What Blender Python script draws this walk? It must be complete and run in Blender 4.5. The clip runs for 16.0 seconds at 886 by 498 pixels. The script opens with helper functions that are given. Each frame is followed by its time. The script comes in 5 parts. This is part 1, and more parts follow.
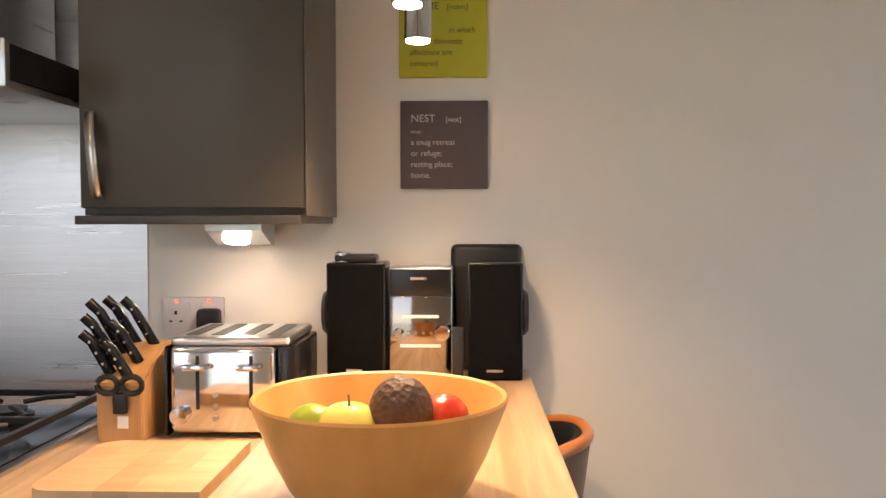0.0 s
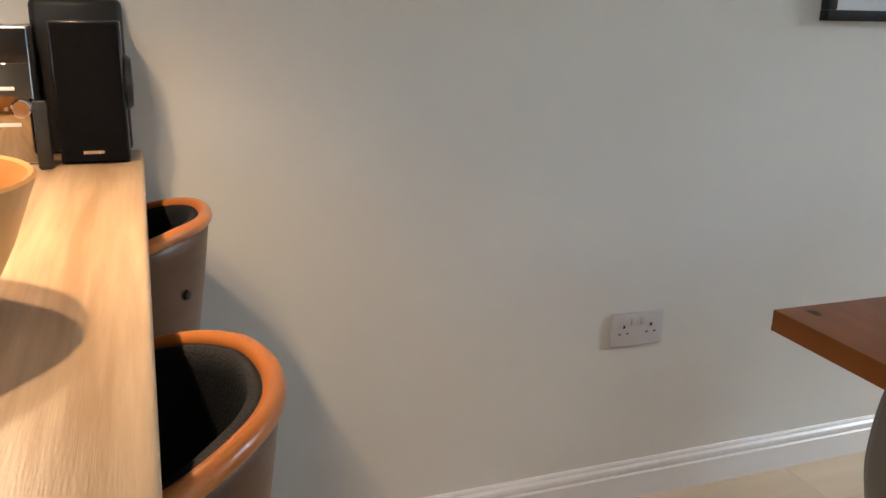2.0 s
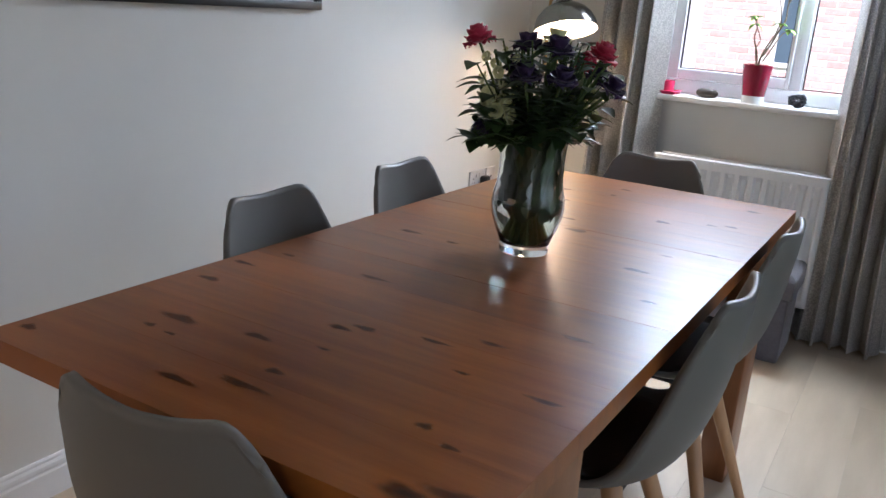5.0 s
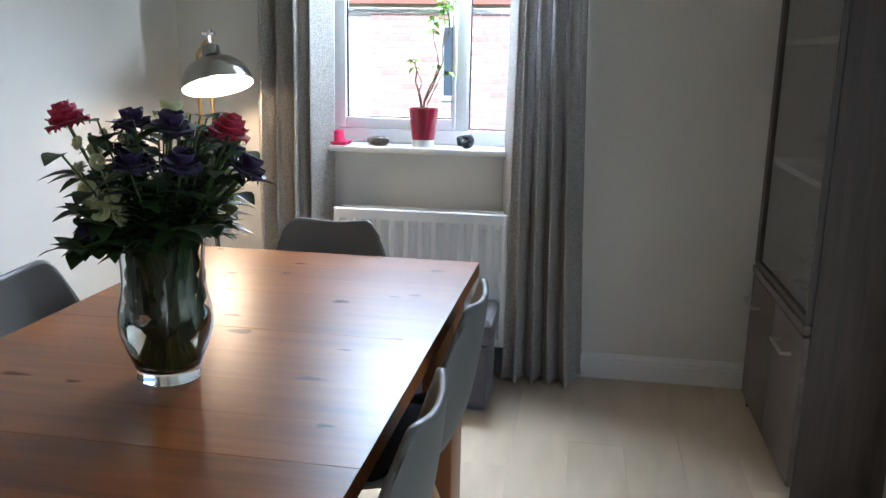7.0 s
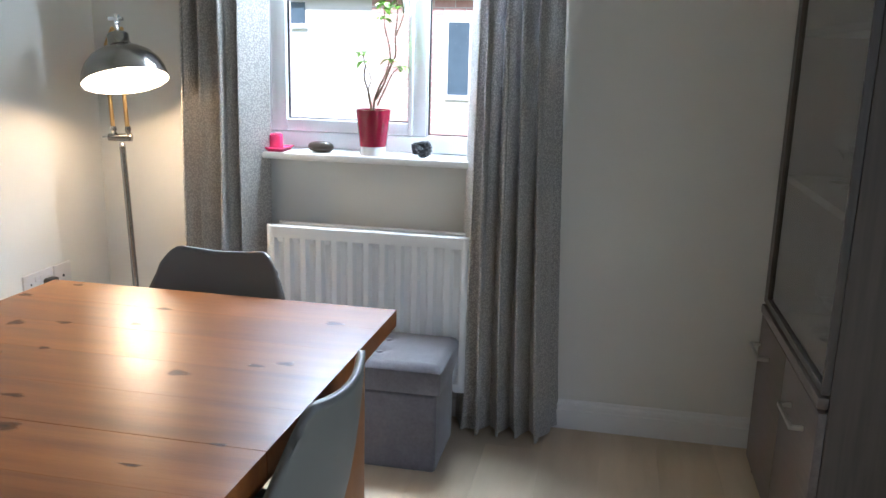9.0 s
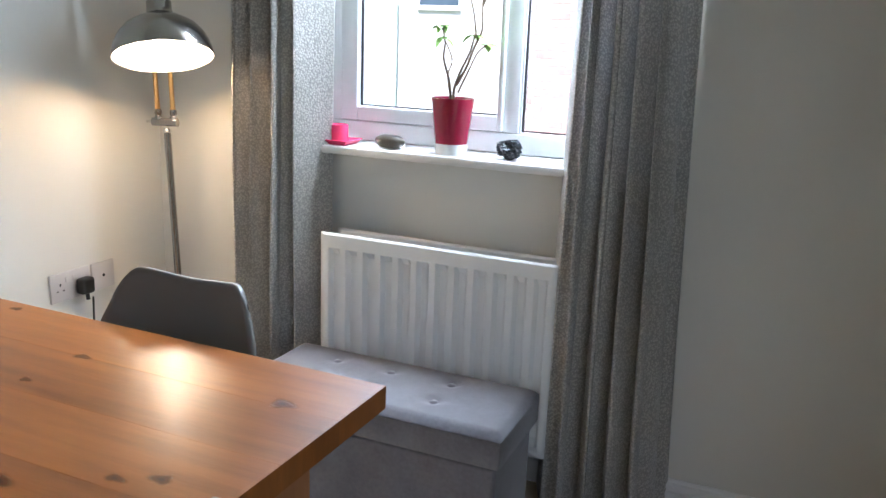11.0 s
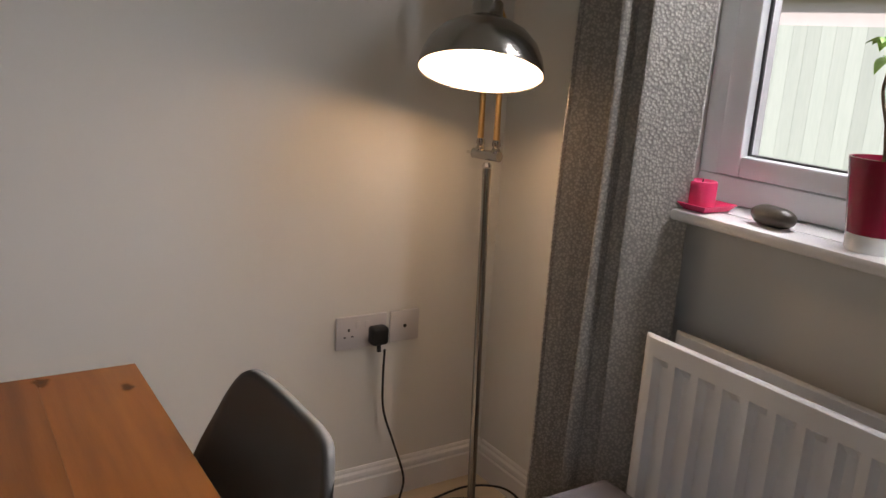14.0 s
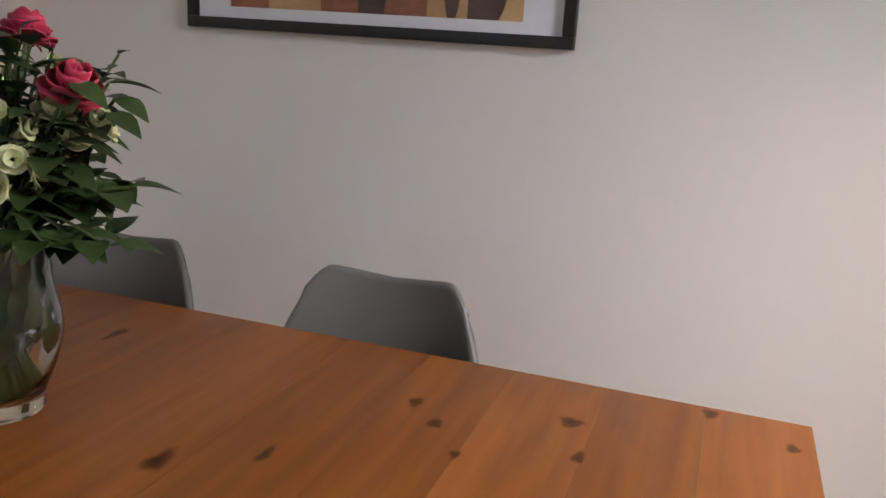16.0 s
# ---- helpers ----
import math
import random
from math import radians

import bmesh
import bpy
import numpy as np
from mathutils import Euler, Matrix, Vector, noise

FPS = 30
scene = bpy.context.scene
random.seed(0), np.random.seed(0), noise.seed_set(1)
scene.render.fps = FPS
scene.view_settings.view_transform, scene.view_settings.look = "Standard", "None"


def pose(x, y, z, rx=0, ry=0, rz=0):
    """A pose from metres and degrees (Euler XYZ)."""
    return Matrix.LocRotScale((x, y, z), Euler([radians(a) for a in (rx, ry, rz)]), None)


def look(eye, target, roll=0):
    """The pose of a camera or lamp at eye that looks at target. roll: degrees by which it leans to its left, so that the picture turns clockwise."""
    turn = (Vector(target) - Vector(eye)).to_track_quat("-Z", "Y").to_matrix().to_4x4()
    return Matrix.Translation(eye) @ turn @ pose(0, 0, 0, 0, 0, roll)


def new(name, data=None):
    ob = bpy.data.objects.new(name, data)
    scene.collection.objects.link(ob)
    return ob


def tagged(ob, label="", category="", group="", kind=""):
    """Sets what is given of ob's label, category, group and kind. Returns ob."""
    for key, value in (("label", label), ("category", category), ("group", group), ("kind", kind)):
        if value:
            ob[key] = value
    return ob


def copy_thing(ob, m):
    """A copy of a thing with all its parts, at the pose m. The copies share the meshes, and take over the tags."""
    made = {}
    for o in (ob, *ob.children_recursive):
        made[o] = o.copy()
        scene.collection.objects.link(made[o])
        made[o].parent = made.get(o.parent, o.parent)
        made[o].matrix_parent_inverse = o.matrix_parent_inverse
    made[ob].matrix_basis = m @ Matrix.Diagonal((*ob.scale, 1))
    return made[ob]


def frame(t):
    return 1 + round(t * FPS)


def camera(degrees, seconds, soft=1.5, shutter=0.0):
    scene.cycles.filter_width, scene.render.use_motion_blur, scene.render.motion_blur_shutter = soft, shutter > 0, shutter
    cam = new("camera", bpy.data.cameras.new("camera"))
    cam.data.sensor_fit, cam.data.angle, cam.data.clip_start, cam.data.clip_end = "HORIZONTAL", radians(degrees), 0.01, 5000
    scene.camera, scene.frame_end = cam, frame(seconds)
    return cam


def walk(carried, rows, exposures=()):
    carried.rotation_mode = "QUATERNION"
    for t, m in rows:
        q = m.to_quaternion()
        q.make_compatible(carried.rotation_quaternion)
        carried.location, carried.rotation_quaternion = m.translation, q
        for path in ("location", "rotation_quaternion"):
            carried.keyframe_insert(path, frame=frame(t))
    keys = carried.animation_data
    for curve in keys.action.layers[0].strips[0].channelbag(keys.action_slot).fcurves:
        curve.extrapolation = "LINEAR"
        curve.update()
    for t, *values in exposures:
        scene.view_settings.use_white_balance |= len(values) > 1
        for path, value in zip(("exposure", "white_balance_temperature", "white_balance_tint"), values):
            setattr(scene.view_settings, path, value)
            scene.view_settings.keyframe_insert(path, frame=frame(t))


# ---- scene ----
cam = camera(56.4, 16.0)
PATH = [
    (0, (1.752, -4.102, 1.272), (-0.246, -4.165, 1.207), -0.1),
    (0.5, (1.731, -4.077, 1.258), (-0.252, -3.944, 1.037), -0.3),
    (1, (1.683, -4.04, 1.26), (-0.252, -3.656, 0.932), 0.5),
    (1.5, (1.646, -3.992, 1.246), (-0.225, -3.444, 0.802), 1.0),
    (2, (1.622, -3.968, 1.228), (-0.181, -3.313, 0.661), 1.2),
    (2.5, (1.589, -3.95, 1.212), (-0.108, -3.113, 0.565), 1.2),
    (3, (1.602, -3.915, 1.206), (0.049, -2.848, 0.535), 1.4),
    (3.5, (1.642, -3.841, 1.208), (0.262, -2.554, 0.544), 2.4),
    (4, (1.674, -3.757, 1.224), (0.516, -2.262, 0.573), 3.7),
    (4.2, (1.687, -3.736, 1.23), (0.592, -2.19, 0.59), 4.2),
    (6.3, (1.757, -3.4, 1.314), (1.131, -1.561, 0.84), 1.5),
    (6.5, (1.744, -3.362, 1.317), (1.227, -1.487, 0.849), 1.4),
    (7, (1.707, -3.294, 1.303), (1.386, -1.372, 0.85), 1.0),
    (7.5, (1.736, -3.162, 1.296), (1.465, -1.227, 0.866), 1.0),
    (8, (1.801, -3.02, 1.291), (1.515, -1.086, 0.87), 1.4),
    (8.2, (1.819, -2.976, 1.292), (1.522, -1.047, 0.858), 1.4),
    (10.3, (1.964, -2.292, 1.266), (1.324, -0.458, 0.787), 1.8),
    (10.5, (1.978, -2.245, 1.263), (1.289, -0.432, 0.774), 1.8),
    (11, (1.969, -2.1, 1.259), (1.203, -0.321, 0.764), 2.2),
    (11.5, (1.945, -1.971, 1.261), (1.114, -0.217, 0.779), 2.3),
    (12, (1.921, -1.83, 1.254), (1.013, -0.117, 0.763), 2.4),
    (12.5, (1.924, -1.616, 1.251), (0.799, -0.032, 0.778), 2.9),
    (13, (1.905, -1.508, 1.246), (0.612, -0.061, 0.766), 3.2),
    (13.5, (1.837, -1.394, 1.234), (0.398, -0.088, 0.759), 3.4),
    (14, (1.799, -1.316, 1.24), (0.182, -0.245, 0.752), 3.8),
    (14.5, (1.747, -1.223, 1.233), (-0.073, -0.549, 0.753), 3.7),
    (15, (1.723, -1.187, 1.225), (-0.213, -0.971, 0.773), 3.5),
    (15.5, (1.723, -1.196, 1.223), (-0.206, -1.434, 0.753), 3.6),
    (16, (1.725, -1.22, 1.221), (-0.116, -1.825, 0.724), 3.5),
]
walk(cam, [(t, look(eye, target, roll)) for t, eye, target, roll in PATH], exposures=[
    (0, 1.0, 6950, 25), (1.5, 0.6, 6700, 20), (2.3, 0.9, 6250, 17), (3, 1.15, 6100, 19), (4.2, 0.68, 6000, 22),
    (6.3, 0.5, 5700, 16), (8, 0.85, 5650, 15), (10.3, 0.8, 5750, 15), (12, 0.5, 5780, 17), (13, -0.05, 6200, 22),
    (13.5, -0.37, 6600, 24), (14, -0.58, 7150, 28), (15, -0.14, 7150, 28), (15.5, 0.06, 7100, 29), (16, 0.36, 6900, 30)])

# ---- light ----
W = bpy.data.worlds.new("sky")
scene.world = W
W.use_nodes = True
_n = W.node_tree.nodes
_sky = _n.new("ShaderNodeTexSky")
_sky.sky_type, _sky.sun_disc = "NISHITA", False
_sky.sun_elevation, _sky.sun_rotation = radians(41), radians(184)
W.node_tree.links.new(_sky.outputs[0], _n["Background"].inputs[0])
_n["Background"].inputs[1].default_value = 0.15

sun = new("sun", bpy.data.lights.new("sun", "SUN"))
sun.data.energy, sun.data.angle, sun.data.color = 5.0, radians(3), (1.0, 0.98, 0.95)
sun.matrix_world = look((0, 0, 0), (0.05, 0.75, -0.65))


def lamp(name, kind, energy, color, m, **kw):
    ob = new(name, bpy.data.lights.new(name, kind))
    ob.data.energy, ob.data.color = energy, color
    for k, v in kw.items():
        if k == "size":
            ob.data.shape, ob.data.size, ob.data.size_y = "RECTANGLE", v[0], v[1]
        if k == "spot":
            ob.data.spot_size, ob.data.spot_blend = radians(v[0]), v[1]
        if k == "spread":
            ob.data.spread = radians(v)
        if k == "radius":
            ob.data.shadow_soft_size = v
    ob.matrix_world = m
    return ob


DAY = (0.82, 0.95, 1.0)
WARM = (1.0, 0.72, 0.42)
lamp("window_daylight", "AREA", 21, DAY, look((1.12, 0.22, 1.86), (1.02, -0.75, 0.66)), size=(0.9, 0.36), spread=105)
# unseen fill strip in the reveal, added to brighten the left curtain
lamp("reveal_fill", "AREA", 10, DAY, look((1.628, 0.085, 1.48), (0.66, 0.02, 1.4)), size=(0.07, 1.0))
lamp("patio_daylight", "AREA", 2.4, DAY, look((2.78, -2.15, 1.1), (1, -2.15, 0.0)), size=(1.5, 1.8), spread=172)
lamp("kitchen_daylight", "AREA", 2.6, DAY, look((2.78, -5.08, 1.05), (1, -5.0, 1.0)), size=(0.8, 1.9))
lamp("kitchen_window_daylight", "AREA", 1.8, DAY, look((2.78, -6.3, 1.5), (1, -5.9, 1.3)), size=(0.8, 0.95))
for _x in (0.48, 0.69):
    lamp("pendant_light", "SPOT", 14, WARM, look((_x, -4.18, 1.544), (_x, -4.18, 0)), spot=(130, 0.8), radius=0.018)
lamp("cabinet_light", "SPOT", 1.4, WARM, look((0.12, -4.57, 1.245), (0.06, -4.57, 0.9)), spot=(120, 0.6), radius=0.015)
lamp("floor_lamp_light", "POINT", 5.6, (1.0, 0.67, 0.33), pose(0.31, -0.262, 1.211), radius=0.035)
# warm kitchen fill, added from overhead with no known ceiling lamp
for _x, _y in ((0.8, -5.38), (1.9, -4.78)):
    lamp("kitchen_warm_fill", "SPOT", 9, (1.0, 0.72, 0.44), look((_x, _y, 2.36), (_x, _y, 0)), spot=(140, 0.6), radius=0.03)


# ---- materials ----
def mat(name, c1, c2=None, scale=8.0, rough=0.5, metal=0.0, bump=0.0, bscale=None, stretch=(1, 1, 1), spec=0.5,
        rvar=0.0, coat=0.0, sheen=0.0, voronoi=False, detail=6.0, rand=0.0, contrast=(0.3, 0.7)):
    m = bpy.data.materials.new(name)
    m.use_nodes = True
    N, L = m.node_tree.nodes, m.node_tree.links
    b = N["Principled BSDF"]
    b.inputs["Roughness"].default_value, b.inputs["Metallic"].default_value = rough, metal
    b.inputs["Specular IOR Level"].default_value = spec
    b.inputs["Coat Weight"].default_value, b.inputs["Coat Roughness"].default_value = coat, 0.15
    b.inputs["Sheen Weight"].default_value = sheen
    tc, mp = N.new("ShaderNodeTexCoord"), N.new("ShaderNodeMapping")
    mp.inputs["Scale"].default_value = stretch
    L.new(tc.outputs["Object"], mp.inputs["Vector"])
    src = mp.outputs["Vector"]
    info = N.new("ShaderNodeObjectInfo")
    if rand:
        add = N.new("ShaderNodeVectorMath")
        add.operation = "MULTIPLY_ADD"
        L.new(info.outputs["Random"], add.inputs[0])
        add.inputs[1].default_value = (7.3, 11.1, 5.7)
        L.new(src, add.inputs[2])
        src = add.outputs[0]
    nz = N.new("ShaderNodeTexNoise")
    nz.inputs["Scale"].default_value, nz.inputs["Detail"].default_value = scale, detail
    L.new(src, nz.inputs["Vector"])
    big = N.new("ShaderNodeTexNoise")
    big.inputs["Scale"].default_value, big.inputs["Detail"].default_value = scale * 0.17, 3
    L.new(src, big.inputs["Vector"])
    mixf = N.new("ShaderNodeMath")
    mixf.operation = "MULTIPLY_ADD"
    L.new(big.outputs["Fac"], mixf.inputs[0])
    mixf.inputs[1].default_value = 0.5
    half = N.new("ShaderNodeMath")
    half.operation = "MULTIPLY"
    L.new(nz.outputs["Fac"], half.inputs[0])
    half.inputs[1].default_value = 0.5
    L.new(half.outputs[0], mixf.inputs[2])
    ramp = N.new("ShaderNodeValToRGB")
    ramp.color_ramp.elements[0].position, ramp.color_ramp.elements[1].position = contrast
    ramp.color_ramp.elements[0].color = (*c1, 1)
    ramp.color_ramp.elements[1].color = (*(c2 or c1), 1)
    L.new(mixf.outputs[0], ramp.inputs["Fac"])
    col = ramp.outputs["Color"]
    if rand:
        hsv = N.new("ShaderNodeHueSaturation")
        mr = N.new("ShaderNodeMapRange")
        mr.inputs["To Min"].default_value, mr.inputs["To Max"].default_value = 1 - rand, 1 + rand
        L.new(info.outputs["Random"], mr.inputs["Value"])
        L.new(mr.outputs[0], hsv.inputs["Value"])
        L.new(col, hsv.inputs["Color"])
        col = hsv.outputs["Color"]
    L.new(col, b.inputs["Base Color"])
    if rvar:
        mr2 = N.new("ShaderNodeMapRange")
        mr2.inputs["To Min"].default_value, mr2.inputs["To Max"].default_value = max(0.02, rough - rvar), rough + rvar
        L.new(mixf.outputs[0], mr2.inputs["Value"])
        L.new(mr2.outputs[0], b.inputs["Roughness"])
    if bump:
        bp = N.new("ShaderNodeBump")
        bp.inputs["Strength"].default_value, bp.inputs["Distance"].default_value = bump, 0.004
        if voronoi:
            v = N.new("ShaderNodeTexVoronoi")
            v.inputs["Scale"].default_value = bscale or scale
            L.new(src, v.inputs["Vector"])
            L.new(v.outputs["Distance"], bp.inputs["Height"])
        else:
            v = N.new("ShaderNodeTexNoise")
            v.inputs["Scale"].default_value, v.inputs["Detail"].default_value = bscale or scale, 8
            L.new(src, v.inputs["Vector"])
            L.new(v.outputs["Fac"], bp.inputs["Height"])
        L.new(bp.outputs["Normal"], b.inputs["Normal"])
    return m


def glow(name, color, strength):
    m = mat(name, color)
    b = m.node_tree.nodes["Principled BSDF"]
    b.inputs["Emission Color"].default_value, b.inputs["Emission Strength"].default_value = (*color, 1), strength
    return m


def glassy(name, color=(1, 1, 1), rough=0.0, ior=1.45):
    m = mat(name, color, rough=rough)
    b = m.node_tree.nodes["Principled BSDF"]
    b.inputs["Transmission Weight"].default_value, b.inputs["IOR"].default_value = 1.0, ior
    return m


M_WALL = mat("wall_paint", (0.69, 0.67, 0.62), (0.73, 0.71, 0.665), 3.0, 0.75, bump=0.06, bscale=220)
M_CEIL = mat("ceiling_paint", (0.8, 0.8, 0.79), (0.83, 0.83, 0.82), 3.0, 0.85, bump=0.05, bscale=160)
M_TRIM = mat("white_gloss_paint", (0.76, 0.75, 0.74), (0.81, 0.8, 0.79), 6, 0.3, bump=0.02, bscale=60)
M_UPVC = mat("white_upvc", (0.8, 0.82, 0.83), (0.84, 0.85, 0.86), 5, 0.22, rvar=0.05)
M_RUBBER = mat("black_gasket", (0.02, 0.02, 0.022), (0.04, 0.04, 0.04), 30, 0.6)
M_FLOOR = mat("oak_vinyl", (0.46, 0.365, 0.258), (0.67, 0.55, 0.405), 6, 0.4, bump=0.05, bscale=70, stretch=(2.2, 0.4, 1), rvar=0.1, rand=0.04, spec=0.22)
M_JOINT = mat("floor_joint", (0.55, 0.465, 0.36), (0.61, 0.52, 0.41), 20, 0.8)
M_PINE = mat("stained_pine", (0.13, 0.035, 0.0065), (0.3, 0.098, 0.02), 7, 0.3, bump=0.05, bscale=60, stretch=(0.5, 6, 1), rvar=0.06, rand=0.14, spec=0.24)
M_KNOT = mat("pine_knot", (0.035, 0.01, 0.004), (0.085, 0.022, 0.007), 60, 0.4, spec=0.15)
_n, _l = M_KNOT.node_tree.nodes, M_KNOT.node_tree.links
_at, _nz, _sm, _rp = _n.new("ShaderNodeAttribute"), _n.new("ShaderNodeTexNoise"), _n.new("ShaderNodeMath"), _n.new("ShaderNodeMapRange")
_at.attribute_name = "rim"
_nz.inputs["Scale"].default_value = 90
_sm.operation = "MULTIPLY_ADD"
_sm.inputs[1].default_value = 0.55
_rp.inputs["From Min"].default_value, _rp.inputs["From Max"].default_value = 0.55, 1.12
_rp.inputs["To Min"].default_value, _rp.inputs["To Max"].default_value = 0.95, 0.0
_rp.interpolation_type = "SMOOTHSTEP"
_tr, _mx = _n.new("ShaderNodeBsdfTransparent"), _n.new("ShaderNodeMixShader")
_l.new(_nz.outputs["Fac"], _sm.inputs[0])
_l.new(_at.outputs["Fac"], _sm.inputs[2])
_l.new(_sm.outputs[0], _rp.inputs["Value"])
_l.new(_rp.outputs[0], _mx.inputs[0])
_l.new(_tr.outputs[0], _mx.inputs[1])
_l.new(_n["Principled BSDF"].outputs[0], _mx.inputs[2])
_l.new(_mx.outputs[0], _n["Material Output"].inputs[0])
_cr = _n.new("ShaderNodeValToRGB")
_cr.color_ramp.elements[0].position, _cr.color_ramp.elements[1].position = 0.4, 0.8
_cr.color_ramp.elements[0].color, _cr.color_ramp.elements[1].color = (0.028, 0.009, 0.004, 1), (0.13, 0.034, 0.009, 1)
_l.new(_sm.outputs[0], _cr.inputs["Fac"])
_l.new(_cr.outputs["Color"], _n["Principled BSDF"].inputs["Base Color"])
M_PINELEG = mat("stained_pine_leg", (0.18, 0.06, 0.02), (0.32, 0.13, 0.045), 7, 0.38, bump=0.05, bscale=60, stretch=(5, 5, 0.5))
M_GREY = mat("grey_shell_plastic", (0.118, 0.111, 0.098), (0.148, 0.14, 0.124), 4, 0.5, rvar=0.05, bump=0.03, bscale=300)
M_CUSH = mat("dark_leatherette", (0.022, 0.02, 0.019), (0.04, 0.036, 0.034), 14, 0.45, bump=0.2, bscale=220, voronoi=True)
M_BEECH = mat("beech", (0.45, 0.24, 0.11), (0.58, 0.34, 0.17), 9, 0.45, bump=0.04, bscale=60, stretch=(6, 6, 0.6))
M_BAR = mat("oak_laminate", (0.4, 0.255, 0.14), (0.66, 0.48, 0.31), 10, 0.36, bump=0.1, bscale=90, stretch=(0.45, 7, 1), rvar=0.1, contrast=(0.36, 0.62))
M_CAB = mat("anthracite_door", (0.05, 0.046, 0.038), (0.062, 0.057, 0.047), 3, 0.42, bump=0.02, bscale=200)
M_CABSIDE = mat("anthracite_panel", (0.085, 0.077, 0.064), (0.1, 0.092, 0.078), 3, 0.5)
M_STEEL = mat("brushed_steel", (0.58, 0.6, 0.63), (0.72, 0.74, 0.77), 6, 0.3, 1.0, bump=0.12, bscale=40, stretch=(1, 0.5, 14), rvar=0.12)
M_CHROME = mat("chrome", (0.72, 0.72, 0.72), (0.8, 0.8, 0.8), 5, 0.1, 1.0, rvar=0.05)
M_SMOKE = mat("smoked_mirror", (0.34, 0.3, 0.26), (0.4, 0.35, 0.3), 5, 0.08, 1.0)
M_NICKEL = mat("satin_nickel", (0.55, 0.53, 0.5), (0.64, 0.62, 0.58), 8, 0.28, 1.0, rvar=0.06)
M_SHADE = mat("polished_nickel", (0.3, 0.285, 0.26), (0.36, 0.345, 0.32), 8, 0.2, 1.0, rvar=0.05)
M_AMBER = mat("amber_metal", (0.58, 0.36, 0.14), (0.68, 0.44, 0.19), 8, 0.3, 1.0, rvar=0.06)
M_BLACKG = mat("black_gloss", (0.008, 0.008, 0.009), (0.014, 0.014, 0.015), 12, 0.2, rvar=0.05, spec=0.35)
M_BLACKM = mat("black_cloth", (0.004, 0.004, 0.0045), (0.008, 0.008, 0.009), 60, 0.9, bump=0.1, bscale=500, spec=0.05)
M_BLACKP = mat("black_plastic", (0.01, 0.01, 0.011), (0.022, 0.022, 0.022), 20, 0.4, rvar=0.08, spec=0.35)
M_BOWL = mat("bamboo", (0.48, 0.215, 0.052), (0.66, 0.36, 0.115), 9, 0.35, bump=0.05, bscale=60, stretch=(3, 3, 0.5), rvar=0.06, coat=0.2)
M_BLOCK = mat("knife_block_wood", (0.42, 0.22, 0.08), (0.58, 0.34, 0.14), 9, 0.45, bump=0.05, bscale=60, stretch=(6, 6, 0.6))
M_BOARD = mat("chopping_board_wood", (0.5, 0.3, 0.15), (0.72, 0.5, 0.29), 8, 0.5, bump=0.1, bscale=60, stretch=(4, 0.6, 1), rand=0.1)
M_SOCK = mat("white_plastic", (0.56, 0.53, 0.53), (0.61, 0.58, 0.58), 6, 0.3)
M_CURT = mat("curtain_weave", (0.32, 0.293, 0.258), (0.42, 0.387, 0.345), 75, 0.42, bump=0.42, bscale=165, voronoi=True, sheen=0.3, rvar=0.15, spec=0.9)
_n = M_CURT.node_tree.nodes
_tr, _mx = _n.new("ShaderNodeBsdfTranslucent"), _n.new("ShaderNodeMixShader")
_tr.inputs["Color"].default_value = (0.6, 0.6, 0.62, 1)
_mx.inputs[0].default_value = 0.22
M_CURT.node_tree.links.new(_n["Principled BSDF"].outputs[0], _mx.inputs[1])
M_CURT.node_tree.links.new(_tr.outputs[0], _mx.inputs[2])
M_CURT.node_tree.links.new(_mx.outputs[0], _n["Material Output"].inputs[0])
_vo, _vr = _n.new("ShaderNodeTexVoronoi"), _n.new("ShaderNodeValToRGB")
_vo.inputs["Scale"].default_value = 165
_vr.color_ramp.elements[0].position, _vr.color_ramp.elements[1].position = 0.3, 0.62
_vr.color_ramp.elements[0].color, _vr.color_ramp.elements[1].color = (0.64, 0.605, 0.55, 1), (0.35, 0.325, 0.29, 1)
M_CURT.node_tree.links.new(_n["Texture Coordinate"].outputs["Object"], _vo.inputs["Vector"])
M_CURT.node_tree.links.new(_vo.outputs["Distance"], _vr.inputs["Fac"])
M_CURT.node_tree.links.new(_vr.outputs["Color"], _n["Principled BSDF"].inputs["Base Color"])
M_OTTO = mat("grey_upholstery", (0.085, 0.078, 0.09), (0.135, 0.126, 0.14), 90, 0.85, bump=0.25, bscale=500, sheen=0.35)
M_RAD = mat("radiator_enamel", (0.74, 0.74, 0.74), (0.79, 0.79, 0.78), 6, 0.35)
M_DARKW = mat("dark_oak_veneer", (0.038, 0.031, 0.027), (0.095, 0.076, 0.063), 9, 0.5, bump=0.1, bscale=60, stretch=(9, 9, 0.5), rvar=0.08)
M_DARKF = mat("dark_oak_front", (0.065, 0.05, 0.042), (0.14, 0.108, 0.09), 9, 0.4, bump=0.08, bscale=60, stretch=(9, 0.5, 9), rvar=0.08)
M_GLASS = glassy("clear_glass")
M_PANE = glassy("window_glass", ior=1.05)
M_VASE = glassy("vase_glass", (0.93, 0.97, 0.95), ior=1.45)
M_WATER = glassy("vase_water", (0.86, 0.93, 0.86), ior=1.33)
M_LEAF = mat("leaf_green", (0.014, 0.034, 0.01), (0.045, 0.085, 0.02), 30, 0.45, bump=0.2, bscale=60, rand=0.25)
M_LEAFL = mat("young_leaf", (0.2, 0.42, 0.05), (0.34, 0.58, 0.1), 30, 0.45, bump=0.1, bscale=60)
M_STEM = mat("stem_green", (0.05, 0.09, 0.025), (0.1, 0.14, 0.04), 30, 0.6)
